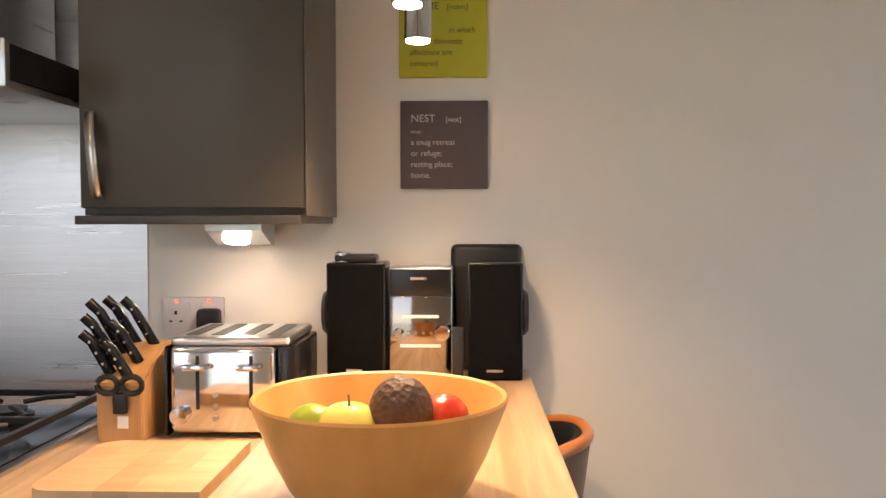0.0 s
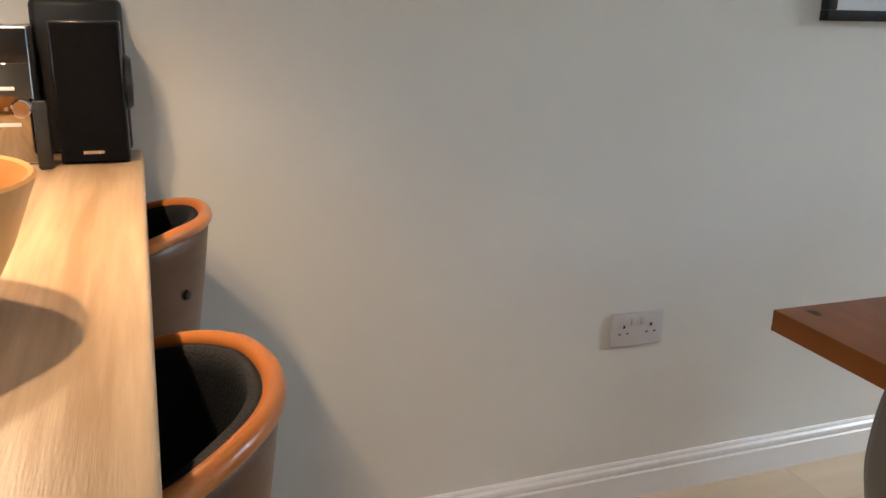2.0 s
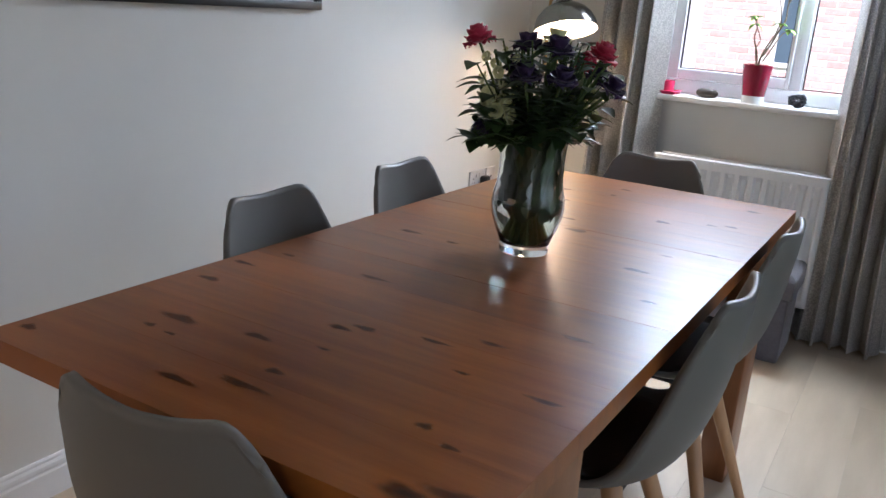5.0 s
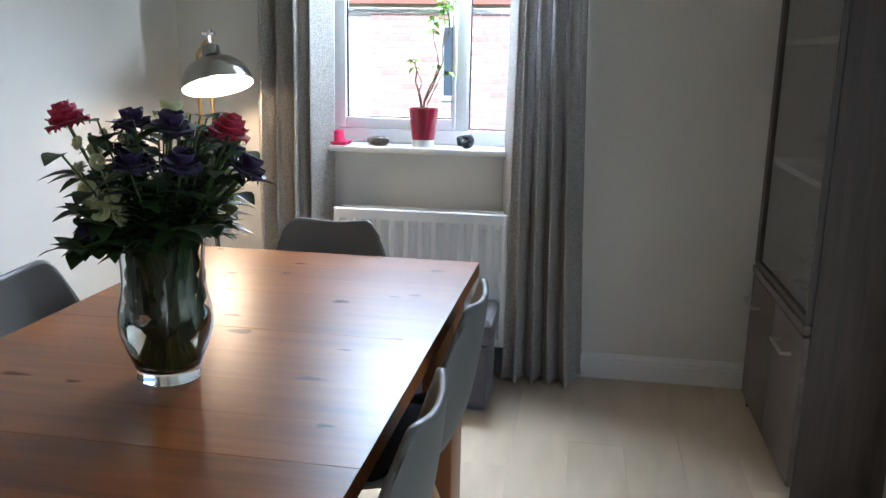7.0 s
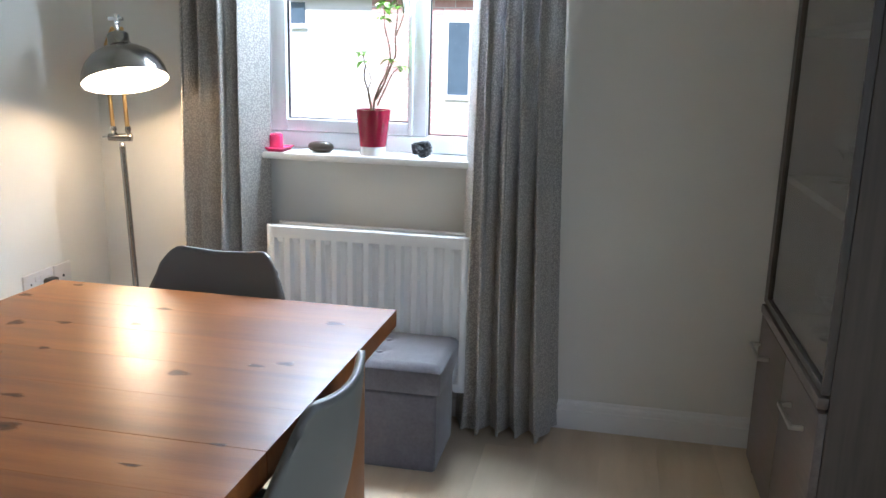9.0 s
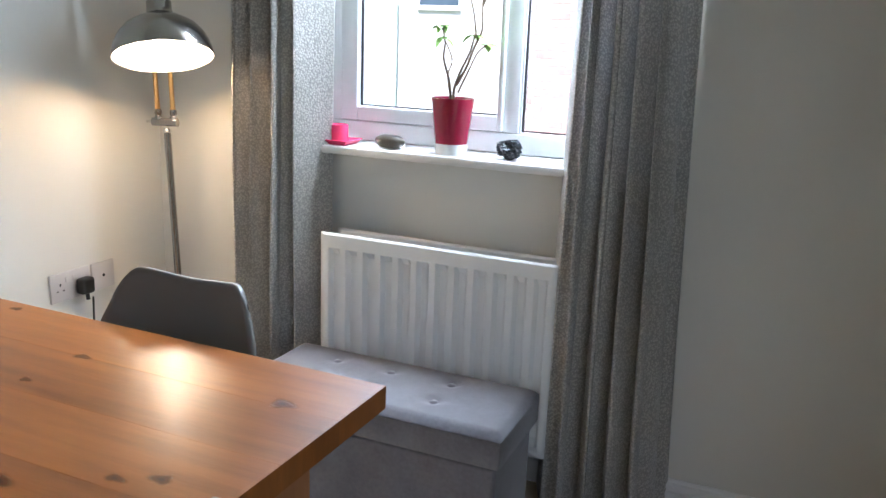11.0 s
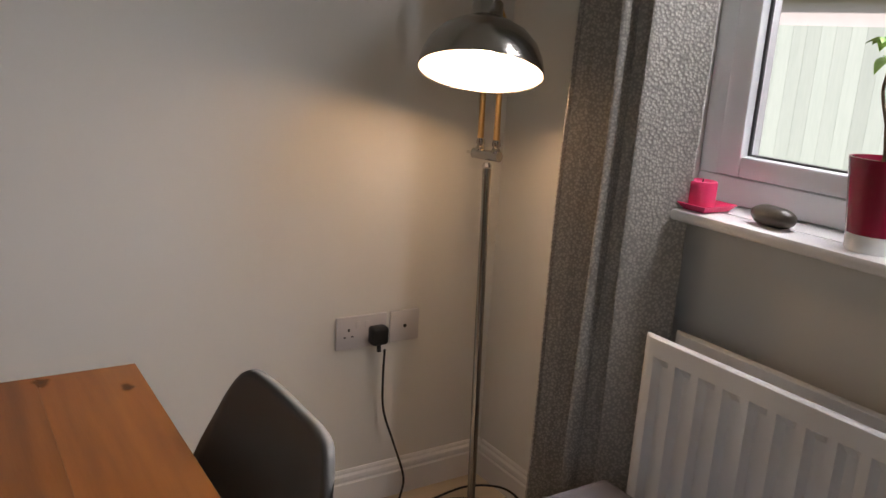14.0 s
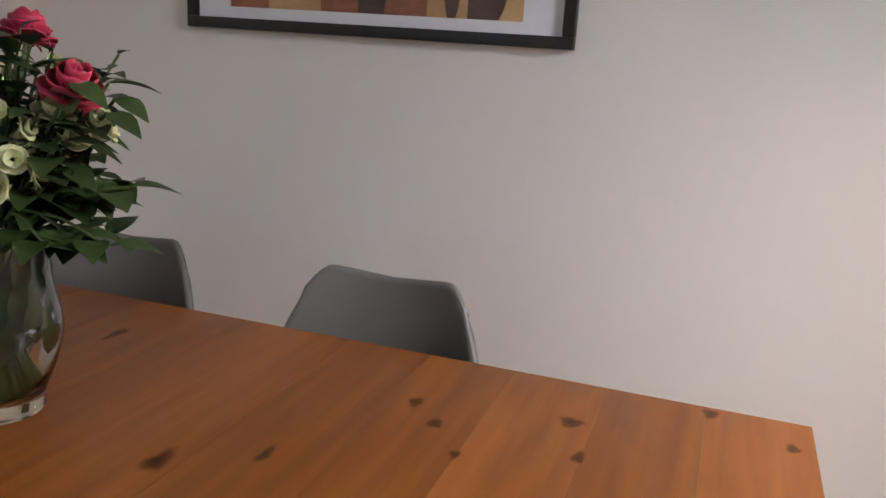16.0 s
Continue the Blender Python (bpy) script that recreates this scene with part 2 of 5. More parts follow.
M_TWIG = mat("bare_twig", (0.17, 0.12, 0.075), (0.26, 0.19, 0.12), 60, 0.8, bump=0.3, bscale=90)
M_ROSE = mat("rose_petal", (0.36, 0.006, 0.032), (0.52, 0.025, 0.07), 25, 0.5, sheen=0.1)
M_PURP = mat("purple_petal", (0.014, 0.005, 0.035), (0.038, 0.012, 0.075), 25, 0.55, sheen=0.1)
M_CREAM = mat("cream_petal", (0.5, 0.52, 0.24), (0.68, 0.67, 0.4), 25, 0.55, sheen=0.3)
M_RED = mat("red_glaze", (0.24, 0.005, 0.028), (0.32, 0.01, 0.042), 5, 0.12, coat=0.4)
M_PINK = mat("pink_glass_wax", (0.62, 0.03, 0.1), (0.74, 0.06, 0.16), 8, 0.25)
M_WHITEC = mat("white_ceramic", (0.78, 0.78, 0.77), (0.82, 0.82, 0.8), 6, 0.18)
M_STONE = mat("brown_pebble", (0.035, 0.027, 0.02), (0.09, 0.07, 0.052), 14, 0.3, bump=0.1, bscale=60)
M_ROCK = mat("black_mineral", (0.008, 0.009, 0.011), (0.04, 0.042, 0.05), 25, 0.18, bump=0.4, bscale=50)
M_SOIL = mat("dark_soil", (0.015, 0.012, 0.01), (0.04, 0.03, 0.022), 60, 0.95, bump=0.6, bscale=120)
M_ORANGEW = mat("bentwood", (0.4, 0.12, 0.025), (0.55, 0.2, 0.05), 8, 0.3, bump=0.04, bscale=60, stretch=(1, 1, 5), coat=0.2)
M_WALNUT = mat("walnut_ply", (0.085, 0.04, 0.022), (0.135, 0.07, 0.04), 8, 0.38, stretch=(1, 1, 5))
M_BLACKL = mat("black_leather", (0.008, 0.009, 0.012), (0.017, 0.019, 0.024), 18, 0.6, bump=0.15, bscale=260, voronoi=True, spec=0.2)
M_LIME = mat("lime_canvas", (0.37, 0.38, 0.02), (0.43, 0.43, 0.03), 30, 0.7, bump=0.1, bscale=500)
M_PLUM = mat("plum_canvas", (0.085, 0.062, 0.065), (0.105, 0.078, 0.08), 30, 0.7, bump=0.1, bscale=500)
M_INKW = mat("pale_ink", (0.5, 0.47, 0.47), (0.55, 0.52, 0.52), 40, 0.7)
M_INKD = mat("dark_ink", (0.1, 0.09, 0.01), (0.13, 0.12, 0.015), 40, 0.7)
M_MATB = mat("mount_board", (0.66, 0.67, 0.68), (0.7, 0.71, 0.72), 30, 0.8)
M_ART1 = mat("art_russet", (0.12, 0.035, 0.02), (0.42, 0.16, 0.07), 18, 0.6, stretch=(1, 1, 3))
M_ART2 = mat("art_amber", (0.3, 0.16, 0.06), (0.55, 0.34, 0.16), 14, 0.6, stretch=(1, 1, 3))
M_ART3 = mat("art_umber", (0.03, 0.022, 0.02), (0.12, 0.07, 0.05), 18, 0.6)
M_BRICK = mat("red_brick", (0.55, 0.31, 0.27), (0.68, 0.45, 0.41), 18, 0.85, bump=0.3, bscale=60, rand=0.12)
M_MORTAR = mat("mortar", (0.7, 0.67, 0.63), (0.78, 0.75, 0.71), 20, 0.9, bump=0.2, bscale=60)
M_RENDER = mat("white_render", (0.76, 0.75, 0.73), (0.84, 0.83, 0.81), 5, 0.85, bump=0.1, bscale=60)
M_TILE = mat("clay_tile", (0.38, 0.17, 0.13), (0.5, 0.25, 0.2), 12, 0.8, rand=0.1)
M_SLATE = mat("dark_window_blind", (0.05, 0.08, 0.11), (0.08, 0.12, 0.16), 5, 0.3)
M_FENCE = mat("green_stained_fence", (0.58, 0.72, 0.65), (0.66, 0.79, 0.72), 9, 0.8, stretch=(6, 6, 0.6), rand=0.1)
M_GRASS = mat("lawn", (0.05, 0.09, 0.025), (0.1, 0.15, 0.045), 12, 0.95, bump=0.5, bscale=60)
M_BULB = glow("lit_bulb", (1.0, 0.86, 0.66), 60)
M_SHADEIN = mat("white_shade_lining", (0.82, 0.81, 0.78), (0.86, 0.85, 0.82), 5, 0.5)
M_DIODE = glow("lit_lens", (1.0, 0.85, 0.62), 45)
M_NEON = glow("red_neon", (1.0, 0.1, 0.05), 2.0)


# ---- mesh helpers ----
def bx(bm, x0, x1, y0, y1, z0, z1, bevel=0.0, seg=2):
    r = bmesh.ops.create_cube(bm, size=1.0)
    vs = r["verts"]
    for v in vs:
        v.co = Vector(((x0 + x1) / 2 + v.co.x * (x1 - x0), (y0 + y1) / 2 + v.co.y * (y1 - y0), (z0 + z1) / 2 + v.co.z * (z1 - z0)))
    if bevel:
        es = list({e for v in vs for e in v.link_edges})
        bmesh.ops.bevel(bm, geom=es, offset=bevel, segments=seg, affect="EDGES", profile=0.5)
    return bm


def box(*a, **k):
    return bx(bmesh.new(), *a, **k)


def lathe(bm, prof, seg=32, c=(0, 0, 0), m=None):
    rings = []
    for r, z in prof:
        ring = []
        for i in range(seg):
            a = 2 * math.pi * i / seg
            p = Vector((r * math.cos(a), r * math.sin(a), z))
            p = (m @ p) if m else p
            ring.append(bm.verts.new(p + Vector(c)))
        rings.append(ring)
    for a, b in zip(rings, rings[1:]):
        for i in range(seg):
            j = (i + 1) % seg
            bm.faces.new((a[i], a[j], b[j], b[i]))
    for ring, flip in ((rings[0], True), (rings[-1], False)):
        if (ring[0].co - ring[seg // 2].co).length > 1e-5:
            bm.faces.new(list(reversed(ring)) if flip else ring)
    return bm


def tube(bm, pts, r, seg=8, taper=1.0):
    pts = [Vector(p) for p in pts]
    rings = []
    n = len(pts)
    for k, p in enumerate(pts):
        d = (pts[min(k + 1, n - 1)] - pts[max(k - 1, 0)]).normalized()
        q = d.to_track_quat("Z", "Y")
        rr = r * (1 + (taper - 1) * k / max(1, n - 1))
        rings.append([bm.verts.new(p + q @ Vector((rr * math.cos(2 * math.pi * i / seg), rr * math.sin(2 * math.pi * i / seg), 0))) for i in range(seg)])
    for a, b in zip(rings, rings[1:]):
        for i in range(seg):
            j = (i + 1) % seg
            bm.faces.new((a[i], a[j], b[j], b[i]))
    bm.faces.new(list(reversed(rings[0])))
    bm.faces.new(rings[-1])
    return bm


def curve_pts(ctrl, n=24):
    ctrl = [Vector(c) for c in ctrl]
    out = []
    for k in range(len(ctrl) - 1):
        p0, p1, p2, p3 = ctrl[max(k - 1, 0)], ctrl[k], ctrl[k + 1], ctrl[min(k + 2, len(ctrl) - 1)]
        m = max(2, n // (len(ctrl) - 1))
        for i in range(m):
            t = i / m
            out.append(0.5 * ((2 * p1) + (p2 - p0) * t + (2 * p0 - 5 * p1 + 4 * p2 - p3) * t * t + (3 * p1 - p0 - 3 * p2 + p3) * t ** 3))
    return out + [ctrl[-1]]


def sheet(bm, nu, nv, f):
    g = [[bm.verts.new(f(i / nu, j / nv)) for j in range(nv + 1)] for i in range(nu + 1)]
    for i in range(nu):
        for j in range(nv):
            bm.faces.new((g[i][j], g[i + 1][j], g[i + 1][j + 1], g[i][j + 1]))
    return bm


def mesh_of(name, bm, material, smooth=True, angle=40):
    bmesh.ops.recalc_face_normals(bm, faces=bm.faces[:])
    me = bpy.data.meshes.new(name)
    bm.to_mesh(me)
    bm.free()
    me.materials.append(material)
    if smooth:
        me.polygons.foreach_set("use_smooth", [True] * len(me.polygons))
        me.set_sharp_from_angle(angle=radians(angle))
    return me


def part(name, bm, material, parent=None, label="", smooth=True, solid=0.0, angle=40):
    ob = new(name, mesh_of(name, bm, material, smooth, angle))
    if parent is not None:
        ob.parent = parent
    if label:
        ob["label"] = label
    if solid:
        s = ob.modifiers.new("thickness", "SOLIDIFY")
        s.thickness, s.offset = solid, 0.0
    return ob


def thing(name, label, category, m=None, group=""):
    e = new(name)
    e.empty_display_size = 0.05
    if m is not None:
        e.matrix_world = m
    return tagged(e, label, category, group)


def structure(name, bm, material, label, smooth=False):
    return tagged(part(name, bm, material, None, "", smooth), label, "", "", "structure")


def lettering(name, body, size, material, parent, m):
    cu = bpy.data.curves.new(name, "FONT")
    cu.body, cu.size, cu.extrude = body, size, 0.0006
    tmp = bpy.data.objects.new(name + "_tmp", cu)
    me = bpy.data.meshes.new_from_object(tmp)
    bpy.data.objects.remove(tmp)
    me.materials.append(material)
    ob = new(name, me)
    ob.parent, ob.matrix_basis = parent, m
    return ob

# ---- room ----
XR, YN, YS, H = 2.66, 0.05, -7.0, 2.4
structure("wall_west", box(-0.15, 0, YS, YN, 0, H), M_WALL, "long off-white painted plaster wall")


def holed(name, fixed, a0, a1, holes, along, label):
    """A wall slab with rectangular holes (a0, a1, z0, z1), built of blocks end to end."""
    bm = bmesh.new()
    cuts = sorted(holes)
    pos = a0

    def blk(p, q, z0, z1):
        if q - p > 1e-4 and z1 - z0 > 1e-4:
            if along == "x":
                bx(bm, p, q, fixed[0], fixed[1], z0, z1)
            else:
                bx(bm, fixed[0], fixed[1], p, q, z0, z1)
    for h0, h1, z0, z1 in cuts:
        blk(pos, h0, 0, H)
        blk(h0, h1, 0, z0)
        blk(h0, h1, z1, H)
        pos = h1
    blk(pos, a1, 0, H)
    return structure(name, bm, M_WALL, label)


WX0, WX1, WZ0, WZ1 = 0.60, 1.64, 0.92, 2.06
holed("wall_north", (YN, YN + 0.28), -0.15, XR + 0.15, [(WX0, WX1, WZ0, WZ1)], "x", "off-white plaster wall with the window")
holed("wall_east", (XR, XR + 0.15), YS, YN, [(-6.75, -5.85, 1.0, 2.05), (-5.53, -4.63, 0.0, 2.1), (-3.0, -1.3, 0.0, 2.1)], "y", "off-white plaster wall with the glazed door")
structure("wall_south", box(-0.15, XR + 0.15, YS - 0.15, YS, 0, H), M_WALL, "off-white plaster wall closing the kitchen")
structure("ceiling", box(-0.15, XR + 0.15, YS - 0.15, YN + 0.28, H, H + 0.15), M_CEIL, "white painted ceiling")
floor = structure("floor", box(-0.15, XR + 0.15, YS - 0.15, YN + 0.28, -0.2, -0.004), M_JOINT, "pale oak vinyl plank floor")


def skirting(name, p, q, nrm):
    """Moulded board from p to q on the plan, its back to the wall; nrm points into the room."""
    prof = [(0, 0), (0.018, 0), (0.018, 0.078), (0.0135, 0.082), (0.0135, 0.088), (0.016, 0.091), (0.0145, 0.101), (0.0085, 0.107), (0.0075, 0.113), (0.004, 0.118), (0, 0.118)]
    bm = bmesh.new()
    n = Vector((*nrm, 0))
    ends = []
    for e in (p, q):
        ends.append([bm.verts.new(Vector((*e, 0)) + n * d + Vector((0, 0, z * 0.9))) for d, z in prof])
    k = len(prof)
    for i in range(k):
        bm.faces.new((ends[0][i], ends[0][(i + 1) % k], ends[1][(i + 1) % k], ends[1][i]))
    bm.faces.new(ends[0])
    bm.faces.new(list(reversed(ends[1])))
    return structure(name, bm, M_TRIM, "white moulded gloss skirting board")


skirting("baseboard_west", (0, -4.3), (0, YN), (1, 0))
skirting("baseboard_north", (0.018, YN), (XR, YN), (0, -1))
skirting("baseboard_east", (XR, -1.22), (XR, YN - 0.018), (-1, 0))
skirting("baseboard_east_2", (XR, -4.61), (XR, -3.02), (-1, 0))
skirting("baseboard_east_3", (XR, YS), (XR, -5.55), (-1, 0))

# window
win = thing("window_1", "white plastic casement window with a glazing bar and two lights", "window")
win["kind"] = "structure"
FY0, FY1 = 0.13, 0.195


def bar(parent, name, x0, x1, z0, z1, y0=FY0, y1=FY1, mt=None, bev=0.006):
    return part(name, box(x0, x1, y0, y1, z0, z1, bevel=bev), mt or M_UPVC, parent)


bar(win, "frame_bottom", WX0, WX1, 0.945, 1.003)
bar(win, "frame_top", WX0, WX1, 2.0, WZ1)
bar(win, "frame_side", WX0, 0.652, 1.003, 2.0)
bar(win, "frame_side", 1.588, WX1, 1.003, 2.0)
bar(win, "mullion", 1.178, 1.226, 1.003, 2.0)
sash = bar(win, "sash", 0.655, 0.712, 1.006, 1.998, 0.118, 0.18)
bar(win, "sash_bottom", 0.712, 1.163, 1.006, 1.05, 0.118, 0.18)
bar(win, "sash_top", 0.712, 1.163, 1.95, 1.998, 0.118, 0.18)
bar(win, "sash_side", 1.163, 1.178, 1.006, 1.998, 0.118, 0.18, bev=0.003)
for x0, x1 in ((0.712, 1.163), (1.232, 1.582)):
    bar(win, "glazing_bar", x0, x1, 1.476, 1.496, 0.142, 0.172, bev=0.004)
    z0 = 1.05 if x0 < 1 else 1.009
    g = bmesh.new()
    for a in ((x0, x0 + 0.006, z0, 1.95), (x1 - 0.006, x1, z0, 1.95), (x0 + 0.006, x1 - 0.006, z0, z0 + 0.004)):
        bx(g, a[0], a[1], 0.14, 0.146, a[2], a[3])
    part("gasket", g, M_RUBBER, win)
    for pz0, pz1 in ((z0 + 0.004, 1.476), (1.496, 1.95)):
        pane = part("pane", box(x0 + 0.006, x1 - 0.006, 0.152, 0.156, pz0, pz1), M_PANE, win)
        pane.visible_shadow = False
bar(win, "bead", 1.226, 1.232, 1.003, 2.0, 0.135, 0.16, bev=0.002)
bar(win, "bead", 1.582, 1.588, 1.003, 2.0, 0.135, 0.16, bev=0.002)
hd = part("window_handle", box(1.145, 1.16, 0.085, 0.117, 1.42, 1.53, bevel=0.005), M_UPVC, win)
structure("window_sill", box(WX0 - 0.04, WX1 - 0.01, -0.028, YN - 0.001, 0.919, 0.943, bevel=0.008), M_TRIM, "white painted window board with a rounded nose", True)
structure("window_board", box(WX0, WX1, YN - 0.001, FY0 + 0.03, 0.9205, 0.943), M_TRIM, "white painted window board in the reveal")

# glazed garden door and kitchen window, behind the walker
gd = thing("door_1", "white plastic glazed garden door", "door")
gd["kind"] = "structure"
for y0, y1, z0, z1 in ((-3.0, -2.93, 0, 2.1), (-1.37, -1.3, 0, 2.1), (-2.93, -1.37, 2.03, 2.1), (-2.93, -1.37, 0, 0.07), (-2.19, -2.11, 0.07, 2.03)):
    part("frame", box(XR + 0.04, XR + 0.11, y0, y1, z0, z1, bevel=0.005), M_UPVC, gd)
for y0, y1 in ((-2.93, -2.19), (-2.11, -1.37)):
    p = part("pane", box(XR + 0.07, XR + 0.076, y0, y1, 0.07, 2.03), M_PANE, gd)
    p.visible_shadow = False
kw = thing("door_2", "white plastic glazed back door of the kitchen", "door")
kw["kind"] = "structure"
for y0, y1, z0, z1 in ((-5.53, -5.46, 0, 2.1), (-4.7, -4.63, 0, 2.1), (-5.46, -4.7, 2.03, 2.1), (-5.46, -4.7, 0, 0.07)):
    part("frame", box(XR + 0.04, XR + 0.11, y0, y1, z0, z1, bevel=0.005), M_UPVC, kw)
p = part("pane", box(XR + 0.07, XR + 0.076, -5.46, -4.7, 0.07, 2.03), M_PANE, kw)
p.visible_shadow = False

kw = thing("window_2", "white plastic kitchen window", "window")
kw["kind"] = "structure"
for y0, y1, z0, z1 in ((-6.75, -6.69, 1.0, 2.05), (-5.91, -5.85, 1.0, 2.05), (-6.69, -5.91, 1.99, 2.05), (-6.69, -5.91, 1.0, 1.06)):
    part("frame", box(XR + 0.04, XR + 0.11, y0, y1, z0, z1, bevel=0.005), M_UPVC, kw)
p = part("pane", box(XR + 0.07, XR + 0.076, -6.69, -5.91, 1.06, 1.99), M_PANE, kw)
p.visible_shadow = False

# unseen recessed lights over the kitchen, added as fittings for the warm fill
for _x, _y in ((0.8, -5.38), (1.9, -4.78)):
    dl = thing("ceiling_downlight", "unseen recessed chrome downlight added to carry the warm fill", "ceiling light", pose(_x, _y, H), "ceiling downlights")
    part("rim", lathe(bmesh.new(), [(0.03, -0.001), (0.045, -0.001), (0.045, -0.006), (0.03, -0.006)], 24), M_CHROME, dl)
    part("lens", lathe(bmesh.new(), [(0.0, -0.001), (0.03, -0.001), (0.03, -0.003), (0.0, -0.003)], 24), M_DIODE, dl)

# ---- outside ----
structure("ground", box(-300, 300, -300, 300, -0.35, -0.2), M_GRASS, "rough lawn round the house")
house = thing("brick_outbuilding", "low red brick outbuilding with rendered wall and tiled roof", "building", pose(0, 6.0, 0))
core = part("wall", box(-0.7, 4.5, -0.015, 3.0, -0.2, 1.86), M_MORTAR, house, "mortar core of the brick wall")
part("rendered_wall", box(-9, -0.7, 0.0, 3.0, -0.2, 1.86), M_RENDER, house, "pale rendered wall")
part("eaves_board", box(-9.2, 4.7, -0.16, 0.3, 1.86, 1.94), M_TILE, house, "red eaves course")
rf = bmesh.new()
sheet(rf, 1, 1, lambda u, v: Vector((-9.2 + 13.9 * u, -0.2 + 3.4 * v, 1.95 + 1.5 * v)))
roof = part("roof", rf, M_TILE, house, "brown tiled roof", False, solid=0.05)
for wx0, wx1, z0, z1 in ((0.13, 0.35, 0.88, 1.62), (-1.88, -1.45, 1.58, 1.8)):
    wd = part("window", box(wx0, wx1, -0.022, 0.0, z0, z1), M_SLATE, house, "dark window")
    part("sill", box(wx0 - 0.03, wx1 + 0.03, -0.05, -0.0, z0 - 0.05, z0 - 0.001), M_TRIM, wd)
fence = thing("garden_fence", "weathered green-grey board fence on the lawn", "fence", pose(-0.5, 5.96, -0.2))
fbm = mesh_of("board", box(-0.0742, 0.0742, -0.01, 0.01, 0, 1.8), M_FENCE, False)
for i in range(31):
    b = new("board", fbm)
    b.parent, b.location = fence, (-6.2 + i * 0.15, 0, 0)
part("rail", box(-6.3, -1.7, 0.011, 0.03, 0.9, 0.97), M_FENCE, fence)

# ---- dining table ----
TX0, TX1, TY0, TY1, TZ = 0.588, 1.429, -2.996, -1.06, 0.745
tb = thing("dining_table", "knotty stained pine extending dining table with plank top", "table", pose((TX0 + TX1) / 2, (TY0 + TY1) / 2, 0, rz=-0.55))
cx, cy = (TX0 + TX1) / 2, (TY0 + TY1) / 2
for s0, s1, n in ((TY0, -2.2768, 5), (-2.2756, -1.7422, 4), (-1.741, TY1, 5)):
    w = (s1 - s0) / n
    for i in range(n):
        y0, y1 = s0 + i * w, s0 + (i + 1) * w
        part("plank", box(TX0 - cx, TX1 - cx, y0 + 0.00003 - cy, y1 - 0.00003 - cy, 0.708, TZ, bevel=0.0002, seg=1), M_PINE, tb, smooth=False)
for x0, x1, y0, y1 in ((-0.36, 0.36, -0.78, -0.755), (-0.36, 0.36, 0.755, 0.78), (-0.36, -0.335, -0.755, 0.755), (0.335, 0.36, -0.755, 0.755)):
    part("apron", box(x0, x1, y0, y1, 0.62, 0.707), M_PINELEG, tb, smooth=False)
for x0, x1, y0, y1 in ((0.33, 0.41, -0.91, -0.62), (0.33, 0.41, 0.62, 0.78), (-0.39, -0.31, -0.67, -0.52), (-0.39, -0.31, 0.62, 0.78)):
    part("leg", box(x0, x1, y0, y1, 0, 0.707, bevel=0.008), M_PINELEG, tb)
rk = random.Random(4)
KNOTS = ((0.764, -2.771, 36, 10), (0.903, -2.746, 24, 7), (0.654, -2.605, 22, 8), (0.922, -2.923, 34, 6), (1, -2.88, 40, 7), (0.978, -2.635, 20, 7),
         (1.015, -2.611, 20, 7), (1.126, -2.583, 26, 5), (1.203, -2.532, 22, 6), (1.264, -2.821, 12, 7), (1.327, -2.96, 40, 13), (1.39, -2.934, 48, 11),
         (0.62, -2.941, 14, 8), (1.009, -2.822, 16, 7), (1.358, -2.661, 26, 6), (1.33, -1.189, 18, 11), (0.953, -1.197, 16, 7), (0.952, -1.302, 10, 6),
         (1.327, -1.426, 15, 8), (1.165, -1.515, 18, 11), (0.722, -1.36, 15, 13), (0.807, -1.519, 13, 9), (0.609, -1.19, 15, 9), (0.672, -1.088, 12, 7), (0.815, -1.334, 15, 7), (0.87, -1.47, 10, 6), (0.756, -1.564, 14, 8),
         (0.737, -2.071, 26, 7), (1.032, -1.766, 26, 12), (0.968, -1.668, 20, 6), (0.63, -2.497, 24, 6), (1.277, -1.449, 14, 6), (0.87, -2.398, 30, 6), (1.25, -1.98, 26, 8), (1.3, -2.421, 24, 7))
MORE = tuple((rk.uniform(0.61, 1.41), rk.uniform(-2.97, -1.55), rk.uniform(9, 16), rk.uniform(3, 6)) for _ in range(10))
for kx, ky, a, b in KNOTS + MORE:
    bm = bmesh.new()
    lay = bm.verts.layers.float.new("rim")
    ph = rk.random() * 6
    mid = bm.verts.new((kx - cx, ky - cy, TZ + 0.0006))
    rings = []
    for q in (0.35, 0.7, 1.0):
        ring = []
        for i in range(20):
            t = 2 * math.pi * i / 20
            rr = 1.75 * q * (1 + 0.14 * math.sin(3 * t + ph) + 0.08 * math.sin(5 * t + 2 * ph) + 0.35 * max(0, math.cos(t + (3.14 if ph > 3 else 0))) ** 6)
            v = bm.verts.new((kx - cx + rr * a / 1250 * math.cos(t), ky - cy + rr * b / 950 * math.sin(t), TZ + 0.0006))
            v[lay] = q
            ring.append(v)
        rings.append(ring)
    for i in range(20):
        k = (i + 1) % 20
        bm.faces.new((mid, rings[0][i], rings[0][k]))
        for p_, q_ in zip(rings, rings[1:]):
            bm.faces.new((p_[i], q_[i], q_[k], p_[k]))
    part("knot", bm, M_KNOT, tb, smooth=False).visible_shadow = False


